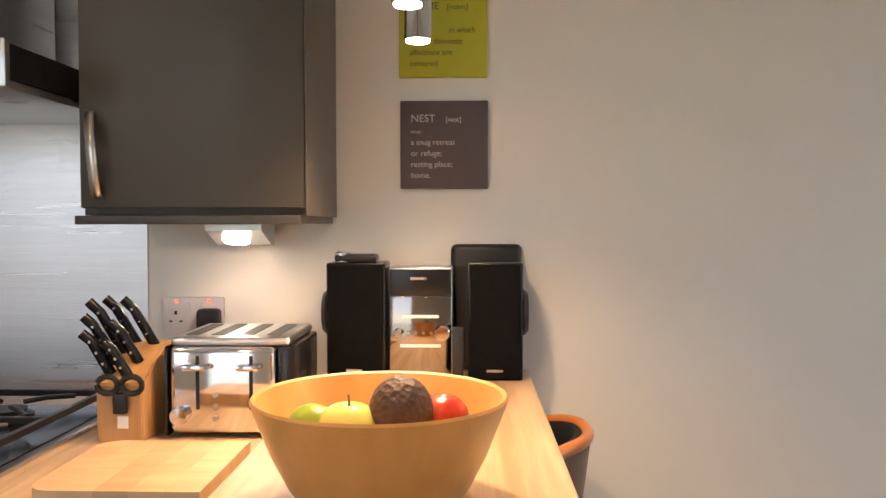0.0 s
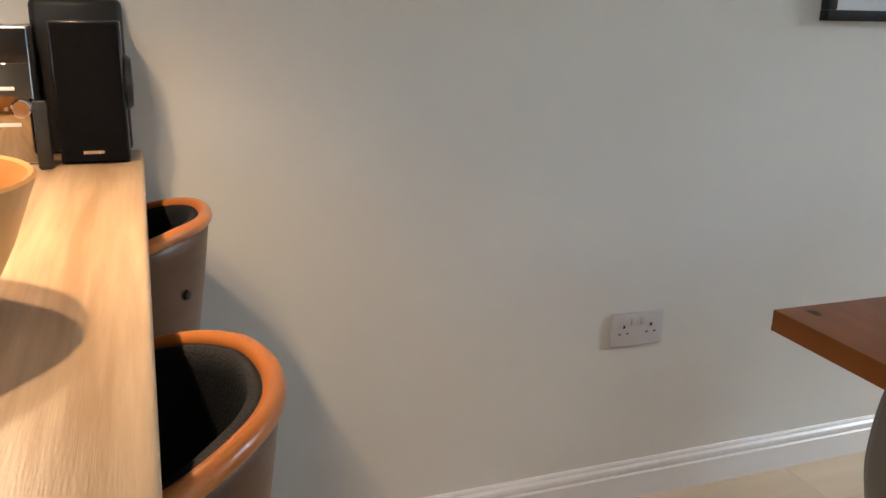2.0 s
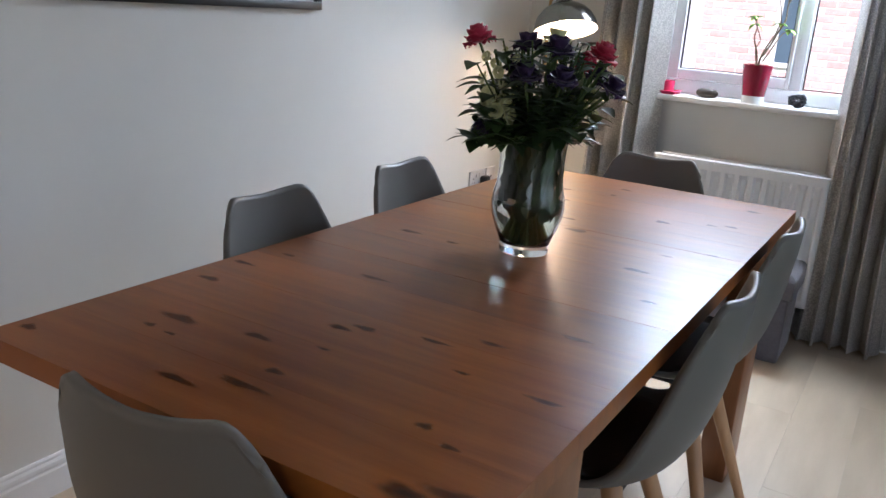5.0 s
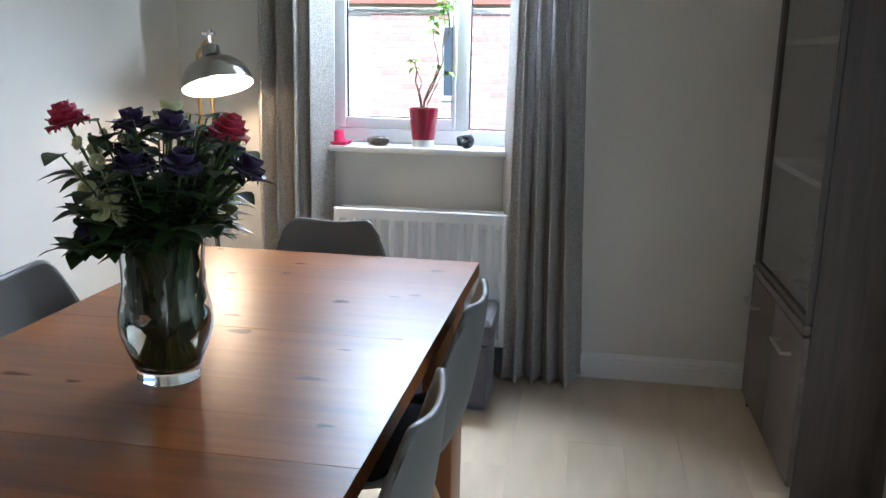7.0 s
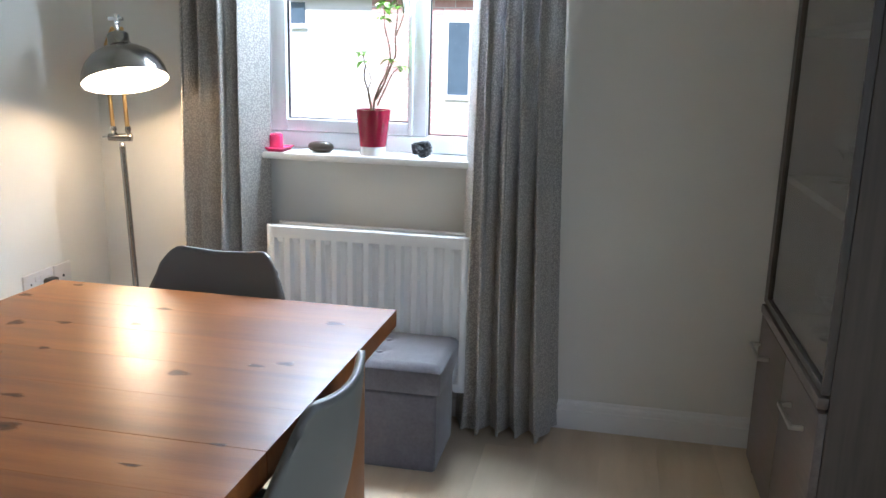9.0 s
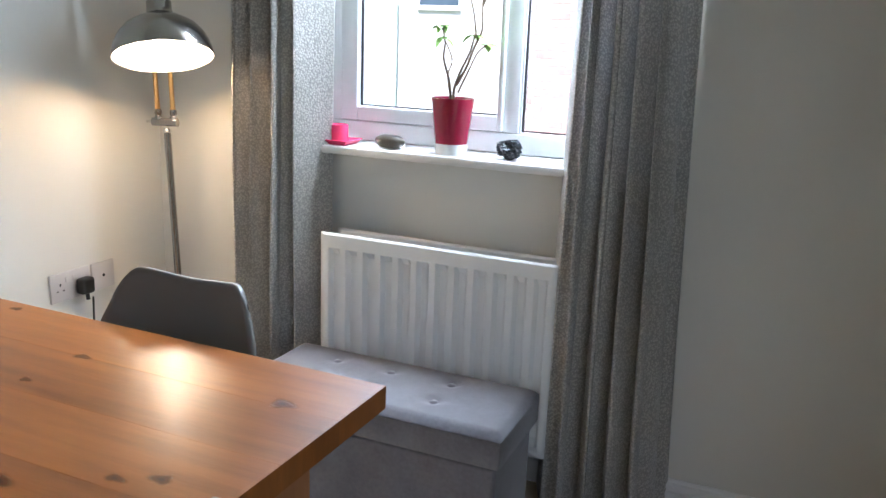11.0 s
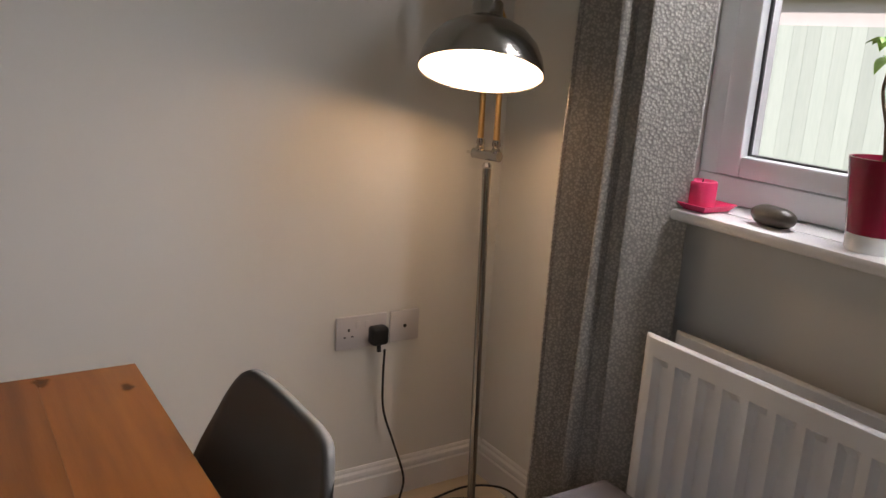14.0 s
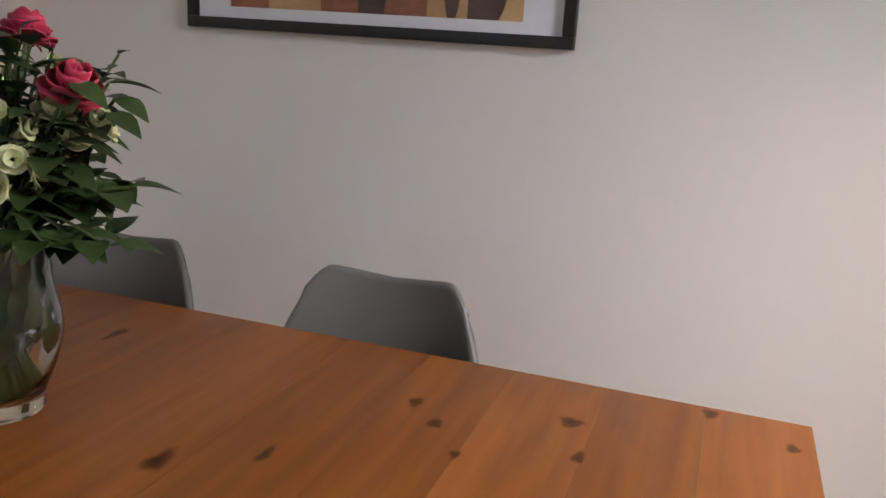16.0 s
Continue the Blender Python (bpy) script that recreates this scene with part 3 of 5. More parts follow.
# ---- shell chairs ----
def shell_point(u, v):
    prof = ((-0.222, 0.818), (-0.215, 0.738), (-0.196, 0.62), (-0.168, 0.53), (-0.12, 0.468), (-0.03, 0.44), (0.08, 0.437), (0.17, 0.445), (0.225, 0.432))
    wid = (0.146, 0.17, 0.2, 0.214, 0.222, 0.23, 0.23, 0.215, 0.175)
    t = v * (len(prof) - 1)
    i = min(int(t), len(prof) - 2)
    f = t - i

    def cr(a, b, c, d):
        return 0.5 * (2 * b + (c - a) * f + (2 * a - 5 * b + 4 * c - d) * f * f + (3 * b - a - 3 * c + d) * f ** 3)
    ix = [max(0, min(len(prof) - 1, i + k)) for k in (-1, 0, 1, 2)]
    y, z = (cr(*[prof[k][c] for k in ix]) for c in (0, 1))
    w = cr(*[wid[k] for k in ix])
    s = 2 * u - 1
    back = max(0.0, 1 - v * 2.0)
    curl = 0.064 * abs(s) ** 2.3
    y += curl * (0.5 + 0.65 * min(1, v * 3)) * (1 if v < 0.5 else max(0, 1 - (v - 0.5) * 3))
    z += 0.055 * abs(s) ** 3 * max(0, min(1, (v - 0.35) * 3)) * max(0, 1 - max(0, v - 0.75) * 3.5)
    top = max(0.0, 1 - v * 6)
    z += top * (0.018 * abs(s) ** 1.5 - 0.07 * max(0, abs(s) - 0.7) ** 2 / 0.09 * 0.75)
    end = max(0.0, (v - 0.88) / 0.12)
    y -= end * 0.05 * abs(s) ** 3
    return Vector((s * w, y, z))


def shell_chair(m):
    c = thing("dining_chair", "grey moulded shell dining chair with dark seat pad and beech legs", "chair", m, "chairs round the table")
    part("shell", sheet(bmesh.new(), 26, 40, shell_point), M_GREY, c, solid=0.012, angle=80)
    pad = bmesh.new()
    sheet(pad, 14, 14, lambda u, v: shell_point(0.5 + (u - 0.5) * 0.82 * (1 - 0.12 * abs(2 * v - 1) ** 3), 0.5 + 0.44 * v) + Vector((0, 0, 0.012 + 0.028 * (1 - abs(2 * u - 1) ** 4) * (1 - abs(2 * v - 1) ** 4))))
    part("seat_pad", pad, M_CUSH, c, "dark brown padded seat", solid=0.014, angle=80)
    hub = part("bracket", box(-0.09, 0.09, -0.07, 0.11, 0.405, 0.43, bevel=0.004), M_BLACKP, c)
    for sx in (-1, 1):
        for sy in (-1, 1):
            a, b = Vector((sx * 0.085, 0.02 + sy * 0.07, 0.42)), Vector((sx * 0.2, 0.02 + sy * 0.2, 0.0))
            part("leg", tube(bmesh.new(), [a, a.lerp(b, 0.5), b], 0.021, 12, 0.62), M_BEECH, c)
    return c


chair = shell_chair(pose(1.035, -2.885, 0, rz=5))
for cxx, cyy, rz in ((0.685, -2.262, -90), (0.685, -1.722, -90), (0.985, -1.18, 180), (1.3, -1.65, 90), (1.302, -2.2, 90)):
    copy_thing(chair, pose(cxx, cyy, 0, rz=rz))

# ---- window corner: lamp, curtains, radiator, ottoman ----
fl = thing("floor_lamp", "polished nickel floor lamp with a tilted dome shade, lit", "floor lamp", pose(0.25, -0.15, 0))
part("base", lathe(bmesh.new(), [(0.0, 0.0), (0.138, 0.0), (0.14, 0.006), (0.134, 0.012), (0.09, 0.02), (0.06, 0.03), (0.045, 0.034), (0.034, 0.05), (0.02, 0.062), (0.012, 0.07), (0.0, 0.07)], 48), M_SHADE, fl)
part("pole", tube(bmesh.new(), [(0, 0, 0.06), (-0.012, -0.008, 0.5), (-0.025, -0.014, 0.955)], 0.0105, 16), M_SHADE, fl)
part("collar", lathe(bmesh.new(), [(0, 0), (0.008, 0.0), (0.013, 0.008), (0.008, 0.018), (0, 0.018)], 20, (-0.025, -0.014, 0.95)), M_CHROME, fl)
J = Vector((-0.027, -0.014, 0.985))
ax = Vector((0.9, 0.25, 0)).normalized()
hinge = part("hinge_barrel", tube(bmesh.new(), [J - ax * 0.042, J, J + ax * 0.036], 0.0125, 16), M_SHADE, fl)
part("wing_screw", tube(bmesh.new(), [J - ax * 0.062, J - ax * 0.05, J - ax * 0.042], 0.004, 10), M_CHROME, hinge)
SC = Vector((0.022, -0.075, 1.345))
for k in (-0.024, 0.024):
    p0 = J + ax * k
    part("rod", tube(bmesh.new(), [p0 + Vector((0, 0, 0.008)), p0 + Vector((-0.012, 0.004, 0.2)), p0 + Vector((-0.004, -0.004, 0.31)), SC + ax * k * 0.6], 0.0085, 12, 0.8), M_AMBER, fl, "amber metal rod")
    part("ferrule", lathe(bmesh.new(), [(0, 0), (0.011, 0), (0.011, 0.006), (0.008, 0.012), (0.011, 0.018), (0.009, 0.03), (0, 0.03)], 16, p0 + Vector((0, 0, 0.008))), M_SHADE, fl)
tilt = Matrix.Rotation(radians(21), 3, (-0.65, -0.75, 0)) @ Matrix.Scale(0.79, 3)
dome = [(0.172, 0.0), (0.173, 0.004), (0.17, 0.02), (0.163, 0.048), (0.148, 0.08), (0.122, 0.11), (0.088, 0.132), (0.056, 0.146), (0.048, 0.152), (0.043, 0.17), (0.043, 0.198), (0.036, 0.204), (0.0, 0.205)]
inner = [(0.17, 0.0015), (0.166, 0.02), (0.158, 0.047), (0.143, 0.078), (0.117, 0.107), (0.084, 0.128), (0.05, 0.141), (0.0, 0.144)]
SB = Vector((0.07, -0.12, 1.178))
out = bmesh.new()
lathe(out, dome, 56, SB, tilt)
for f in [f for f in out.faces if len(f.verts) > 4 and f.calc_center_median().z < SB.z + 0.01]:
    out.faces.remove(f)
shade = part("shade", out, M_SHADE, fl, "polished nickel dome shade")
inn = bmesh.new()
lathe(inn, inner, 56, SB, tilt)
for f in [f for f in inn.faces if len(f.verts) > 4]:
    inn.faces.remove(f)
part("lining", inn, M_SHADEIN, shade, "white lining of the shade")
part("bulb", lathe(bmesh.new(), [(0, 0.03), (0.018, 0.035), (0.03, 0.055), (0.03, 0.075), (0.018, 0.1), (0.014, 0.135), (0, 0.135)], 24, SB, tilt), M_BULB, shade, "lit bulb")
part("swivel", tube(bmesh.new(), [SC + Vector((0, 0, -0.02)), SC + Vector((0, 0, 0.02)), SC + Vector((0.004, 0, 0.045))], 0.009, 12), M_CHROME, fl)
part("swivel_knob", tube(bmesh.new(), [SC + Vector((-0.028, 0, 0.03)), SC + Vector((0, 0, 0.03)), SC + Vector((0.022, 0, 0.03))], 0.006, 10), M_CHROME, fl)

cable = thing("lamp_cable", "thin black mains cable from socket to lamp", "cable", pose(0, 0, 0))
part("flex", tube(bmesh.new(), curve_pts([(0.04, -0.312, 0.452), (0.035, -0.31, 0.36), (0.03, -0.3, 0.27), (0.045, -0.27, 0.17), (0.07, -0.25, 0.08), (0.09, -0.27, 0.012), (0.1, -0.2, 0.008), (0.1, -0.06, 0.02), (0.2, 0.0, 0.05), (0.3, 0.002, 0.035), (0.38, -0.04, 0.02), (0.42, -0.2, 0.006), (0.36, -0.33, 0.006), (0.22, -0.32, 0.006), (0.14, -0.26, 0.01)], 120), 0.0032, 8), M_BLACKP, cable)
part("inline_switch", box(0.38, 0.46, -0.36, -0.32, 0.001, 0.022, bevel=0.008), M_BLACKP, cable)


def curtain(name, xs, phase, label, folds, lead):
    bm = bmesh.new()
    (ta, tb_), (ba, bb) = xs

    def f(u, v):
        z = 0.012 + 2.14 * v
        k = v ** 0.7
        x0, x1 = ba + (ta - ba) * k, bb + (tb_ - bb) * k
        w = folds * 2 * math.pi * u + phase
        amp = 0.058 * (1 - 0.2 * v) * (1 + 0.25 * math.sin(2.3 * w + phase))
        x = x0 + (x1 - x0) * u + 0.012 * math.sin(2 * w + 0.6 + 0.4 * v)
        y = -0.062 + amp * math.sin(w + 0.25 * math.sin(3 * v + phase)) + 0.006 * math.sin(9 * v + 5 * u)
        e = (u if lead > 0 else 1 - u)
        if e > 0.76:
            q = min(1.0, (e - 0.76) / 0.24)
            s_ = q * q * (3 - 2 * q)
            tx = (x1 - 0.085 + 0.085 * q) if lead > 0 else (x0 + 0.05 - 0.05 * q)
            ty = -0.12 + 0.13 * q + 0.006 * math.sin(7 * v + 2)
            k2 = min(1.0, q * 5)
            x, y = x + (tx - x) * k2, y + (ty - y) * k2
        y = min(y, 0.03)
        if e < 0.07:
            y += (0.044 - y) * (1 - e / 0.07)
        return Vector((x, y, z))
    sheet(bm, 150, 24, f)
    c = part(name, bm, M_CURT, None, "", solid=0.004, angle=80)
    return tagged(c, label, "curtain", "pair of curtains")


curtain("curtain", ((0.395, 0.7), (0.35, 0.69)), 0.3, "grey pebble-textured curtain drawn aside, warm lamplight on it", 4.3, 1)
curtain("curtain", ((1.41, 1.668), (1.385, 1.745)), 2.0, "grey pebble-textured curtain hanging to the floor beside the window", 5.2, -1)
rail = thing("curtain_pole", "plain metal curtain pole above the window", "curtain pole", pose(1.1, -0.06, 2.17))
part("pole", tube(bmesh.new(), [(-0.8, 0, 0), (0, 0, 0), (0.8, 0, 0)], 0.013, 16), M_NICKEL, rail)
for sx in (-0.7, 0.7):
    part("bracket", box(sx - 0.01, sx + 0.01, 0, 0.11, -0.01, 0.01), M_NICKEL, rail)


def fluted(x0, x1, y, z0, z1, depth, pitch):
    bm = bmesh.new()
    n = int((x1 - x0 - 0.03) / pitch)
    xs = [x0, x0 + 0.015]
    for i in range(n):
        a = x0 + 0.015 + (x1 - x0 - 0.03) * i / n
        p = (x1 - x0 - 0.03) / n
        xs += [a + p * 0.2, a + p * 0.36, a + p * 0.74, a + p * 0.9]
    xs += [x1 - 0.015, x1]
    zs = [z0, z0 + 0.03, z0 + 0.05, z1 - 0.062, z1 - 0.042, z1 - 0.006, z1]

    def d(i, j):
        if j == len(zs) - 1:
            return 0.006
        if i < 2 or i >= len(xs) - 2:
            return 0.004 if i in (0, len(xs) - 1) else 0.0
        k = (i - 2) % 4
        return depth if k in (1, 2) and j in (2, 3) else 0.0
    g = [[bm.verts.new((x, y + d(i, j), z)) for j, z in enumerate(zs)] for i, x in enumerate(xs)]
    for i in range(len(xs) - 1):
        for j in range(len(zs) - 1):
            bm.faces.new((g[i][j], g[i + 1][j], g[i + 1][j + 1], g[i][j + 1]))
    return bm


rad = thing("radiator", "white enamelled double-panel radiator under the window", "radiator", pose(0, 0, 0))
part("front_panel", fluted(0.718, 1.43, -0.097, 0.15, 0.7, 0.017, 0.0545), M_RAD, rad, solid=0.004, angle=30)
part("rear_panel", fluted(0.735, 1.415, -0.03, 0.15, 0.7, 0.017, 0.0545), M_RAD, rad, solid=0.004, angle=30)
fin = bmesh.new()
for i in range(29):
    a = 0.75 + i * 0.0225
    bx(fin, a, a + 0.0012, -0.08, -0.034, 0.2, 0.66)
part("convector_fins", fin, M_RAD, rad, smooth=False)
for xx in (0.9, 1.28):
    part("bracket", box(xx - 0.015, xx + 0.015, -0.01, YN - 0.002, 0.3, 0.6), M_RAD, rad)
for xx in (0.725, 1.42):
    part("tail_pipe", tube(bmesh.new(), [(xx, -0.06, 0.17), (xx, -0.06, 0.09), (xx, -0.06, 0.0)], 0.0075, 12), M_NICKEL, rad)

ot = thing("ottoman", "grey fabric storage ottoman with a buttoned lid", "ottoman", pose(1.038, -0.262, 0))
part("box_body", box(-0.36, 0.358, -0.142, 0.138, 0.0, 0.262, bevel=0.012, seg=3), M_OTTO, ot)
lid = bmesh.new()
BT = [(x, y) for x in (-0.204, -0.032, 0.15) for y in (-0.047, 0.07)]


def lidtop(u, v):
    x, y = -0.372 + 0.744 * u, -0.155 + 0.308 * v
    e = min(min(u, 1 - u) * 0.744, min(v, 1 - v) * 0.308)
    z = 0.362 - 0.02 * max(0, 1 - e / 0.022) ** 2
    for bx_, by_ in BT:
        z -= 0.011 * math.exp(-((x - bx_) ** 2 + (y - by_) ** 2) / 0.0005)
    return Vector((x, y, z))


sheet(lid, 64, 32, lidtop)
part("lid_top", lid, M_OTTO, ot, "buttoned padded top", angle=80)
part("lid_side", box(-0.372, 0.372, -0.155, 0.153, 0.266, 0.3415, bevel=0.006), M_OTTO, ot)
for b0, b1 in BT:
    part("button", lathe(bmesh.new(), [(0.0, -0.002), (0.011, -0.001), (0.013, 0.002), (0.009, 0.006), (0.0, 0.0075)], 16, (b0, b1, 0.351)), M_OTTO, ot)


# ---- sockets ----
def socket(y0, y1, z0, z1, label, double=True, black=False):
    s = thing("wall_socket", label, "socket", pose(0, (y0 + y1) / 2, (z0 + z1) / 2), "sockets")
    w, h = (y1 - y0) / 2, (z1 - z0) / 2
    part("plate", box(0.0005, 0.009, -w, w, -h, h, bevel=0.003), M_SOCK, s)
    for k in ((-1, 1) if double else (0,)):
        if double:
            oy = k * 0.038
            sl = bmesh.new()
            bx(sl, 0.0088, 0.0093, oy - 0.003, oy + 0.003, 0.004, 0.012)
            for q in (-1, 1):
                bx(sl, 0.0088, 0.0093, oy + q * 0.011 - 0.0035, oy + q * 0.011 + 0.0035, -0.012, -0.0085)
            part("pin_holes", sl, M_BLACKP, s, smooth=False)
            part("rocker", box(0.009, 0.0125, k * 0.013 - 0.0065, k * 0.013 + 0.0065, 0.012, 0.03, bevel=0.0015), M_SOCK, s)
        else:
            part("aerial_hole", lathe(bmesh.new(), [(0, 0), (0.005, 0), (0.005, 0.0015), (0, 0.0015)], 16, (0, 0, 0), pose(0.0088, 0, 0, 0, 90, 0)), M_BLACKP, s)
    return s


def plug(x, y, z, name="mains_plug"):
    p = thing(name, "black three-pin mains plug pushed into the socket", "plug", pose(x, y, z))
    part("body", box(0.0, 0.034, -0.024, 0.024, -0.026, 0.024, bevel=0.009, seg=3), M_BLACKP, p)
    part("flex_grip", tube(bmesh.new(), [(0.02, 0, -0.02), (0.022, 0, -0.032), (0.024, 0, -0.045)], 0.006, 10), M_BLACKP, p)


socket(-2.944, -2.797, 0.433, 0.519, "white double wall socket above the skirting")
socket(-0.437, -0.292, 0.454, 0.542, "white double wall socket with the lamp plugged in")
socket(-0.281, -0.192, 0.454, 0.541, "white single aerial socket beside the double one", False)
plug(0.0095, -0.325, 0.49)

# ---- picture on the long wall ----
pic = thing("framed_picture", "black framed wide picture in russet blocks with a white mount", "picture", pose(0, -1.985, 1.21))
PW, PH = 0.455, 0.62
for y0, y1, z0, z1 in ((-PW, PW, 0, 0.025), (-PW, PW, PH - 0.025, PH), (-PW, -PW + 0.025, 0.025, PH - 0.025), (PW - 0.025, PW, 0.025, PH - 0.025)):
    part("frame_bar", box(0.001, 0.028, y0, y1, z0, z1, bevel=0.002), M_BLACKP, pic)
part("mount", box(0.002, 0.014, -PW + 0.025, PW - 0.025, 0.025, PH - 0.025), M_MATB, pic)
ay = -0.345
for i, (w, mt) in enumerate(((0.1, M_ART1), (0.13, M_ART2), (0.09, M_ART1), (0.05, M_ART3), (0.11, M_ART1), (0.09, M_ART2), (0.05, M_ART3), (0.07, M_ART2))):
    part("art_block", box(0.0145, 0.0155, ay, ay + w, 0.05, PH - 0.06), mt, pic, smooth=False)
    ay += w
sil = bmesh.new()
for yy, w, h in ((0.03, 0.012, 0.12), (0.19, 0.02, 0.16), (0.28, 0.028, 0.11)):
    sheet(sil, 8, 8, lambda u, v: Vector((0.0162, yy + (u - 0.5) * 2 * w * math.sin(math.pi * (0.15 + 0.8 * v)), 0.05 + h * v)))
part("dark_shapes", sil, M_ART3, pic, smooth=False)
part("glazing", box(0.02, 0.0215, -PW + 0.025, PW - 0.025, 0.025, PH - 0.025), M_PANE, pic).visible_shadow = False

# ---- sill things ----
SZ = 0.943
pot = thing("plant_pot", "glossy red and white ceramic plant pot on the window board", "plant pot", pose(1.06, 0.04, SZ))
part("red_cup", lathe(bmesh.new(), [(0.044, 0.03), (0.046, 0.03), (0.053, 0.09), (0.0605, 0.152), (0.0605, 0.156), (0.056, 0.156), (0.054, 0.14), (0.0, 0.138)], 48), M_RED, pot)
part("white_foot", lathe(bmesh.new(), [(0, 0), (0.043, 0), (0.0445, 0.003), (0.0455, 0.0298), (0.0, 0.0298)], 48), M_WHITEC, pot)
part("soil", lathe(bmesh.new(), [(0, 0.1385), (0.0535, 0.1385), (0.05, 0.1425), (0, 0.144)], 32), M_SOIL, pot)
plant = thing("pot_plant", "leggy houseplant with bare twisted stems and bright young leaves", "plant", pose(1.06, 0.04, SZ + 0.14))
rp = random.Random(11)


def leaf(bm, p, d, up, l, w, droop=0.25):
    d = d.normalized()
    s = d.cross(up).normalized()
    n = s.cross(d)
    pts = []
    for j in range(6):
        t = j / 5
        c = p + d * (l * t) - n * (droop * l * t * t)
        hw = w * math.sin(math.pi * min(0.98, t ** 0.8 * 0.97 + 0.02))
        pts.append((bm.verts.new(c - s * hw + n * hw * 0.25), bm.verts.new(c), bm.verts.new(c + s * hw + n * hw * 0.25)))
    for a, b in zip(pts, pts[1:]):
        bm.faces.new((a[0], a[1], b[1], b[0]))
        bm.faces.new((a[1], a[2], b[2], b[1]))


lv = []


def shoot(ctrl, r0, n_leaf, spread):
    part("stem", tube(bmesh.new(), curve_pts(ctrl, 24), r0, 8, 0.5), M_TWIG, plant)
    tip, prev = Vector(ctrl[-1]), Vector(ctrl[-2])
    for i in range(n_leaf):
        a = i * 2.4 + rp.random()
        lv.append((tip.lerp(prev, spread * rp.random()), Vector((math.cos(a), math.sin(a), rp.uniform(-0.35, 0.45)))))


shoot([(-0.006, 0, 0), (-0.014, 0.002, 0.06), (-0.034, 0.004, 0.12), (-0.03, 0, 0.165), (-0.042, 0.002, 0.21)], 0.0042, 7, 0.15)
shoot([(-0.01, 0.004, 0.02), (-0.022, 0.01, 0.075), (-0.012, 0.012, 0.115), (-0.024, 0.01, 0.15), (-0.04, 0.006, 0.18)], 0.003, 3, 0.3)
shoot([(0, 0, 0), (0.004, 0, 0.045), (0.022, 0.002, 0.095), (0.044, 0.002, 0.14), (0.058, 0.0, 0.19)], 0.0046, 5, 0.2)
shoot([(0.008, 0.002, 0.05), (0.034, 0.006, 0.1), (0.056, 0.004, 0.155), (0.075, 0.006, 0.2), (0.074, 0.004, 0.26), (0.082, 0.0, 0.34), (0.07, 0.004, 0.44)], 0.004, 18, 0.9)
shoot([(0.014, 0, 0.03), (0.044, -0.004, 0.09), (0.07, -0.006, 0.14), (0.1, -0.004, 0.165)], 0.0032, 4, 0.15)
shoot([(0.06, 0.004, 0.18), (0.05, 0.006, 0.24), (0.036, 0.004, 0.3), (0.04, 0, 0.38)], 0.0028, 13, 0.8)
shoot([(0.074, 0.004, 0.26), (0.1, 0.008, 0.33), (0.095, 0.002, 0.4), (0.11, 0.004, 0.5)], 0.0028, 18, 0.95)
for base, d in lv:
    b = bmesh.new()
    leaf(b, base, d, Vector((0, 0, 1)), rp.uniform(0.026, 0.042), rp.uniform(0.009, 0.014), 0.45)
    part("leaf", b, M_LEAFL, plant)

dish = thing("candle_dish", "square pink glass dish on the window board", "dish", pose(0.705, 0.03, SZ))
part("plate", lathe(bmesh.new(), [(0, 0), (0.052, 0.0), (0.07, 0.014), (0.067, 0.015), (0.051, 0.004), (0, 0.004)], 4, (0, 0, 0), pose(0, 0, 0, 0, 0, 45)), M_PINK, dish, smooth=False)
cnd = thing("pillar_candle", "short pink pillar candle standing in its dish", "candle", pose(0.698, 0.03, SZ + 0.0045))
part("wax", lathe(bmesh.new(), [(0, 0), (0.031, 0), (0.031, 0.05), (0.029, 0.053), (0.01, 0.05), (0, 0.05)], 32), M_PINK, cnd)
part("wick", tube(bmesh.new(), [(0, 0, 0.047), (0.001, 0, 0.053), (0.003, 0, 0.058)], 0.0012, 6), M_BLACKP, cnd)
st = bmesh.new()
bmesh.ops.create_icosphere(st, subdivisions=4, radius=1)
for v in st.verts:
    q = Vector((abs(v.co.x) ** 0.7 * math.copysign(1, v.co.x), v.co.y, v.co.z))
    v.co = Vector((q.x * 0.048, q.y * 0.026, q.z * 0.02 + 0.02)) * (1 + 0.03 * noise.noise(v.co * 1.5))
stone = part("polished_stone", st, M_STONE, None)
tagged(stone, "smooth dark brown oval stone on the window board", "stone")
stone.matrix_world = pose(0.875, 0.025, SZ + 0.0006, 0, 0, -6)
rkm = bmesh.new()
bmesh.ops.create_icosphere(rkm, subdivisions=4, radius=1)
for v in rkm.verts:
    n1 = noise.noise(v.co * 1.6) * 0.35 + noise.noise(v.co * 4.5) * 0.22 + noise.noise(v.co * 9) * 0.12
    v.co = Vector((v.co.x * 0.036, v.co.y * 0.026, v.co.z * 0.025)) * (1 + n1)
zmin = min(v.co.z for v in rkm.verts)
for v in rkm.verts:
    v.co.z -= zmin
rock = part("mineral_specimen", rkm, M_ROCK, None, smooth=False)
tagged(rock, "jagged shiny black mineral specimen on the window board", "rock")
rock.matrix_world = pose(1.24, 0.03, SZ)

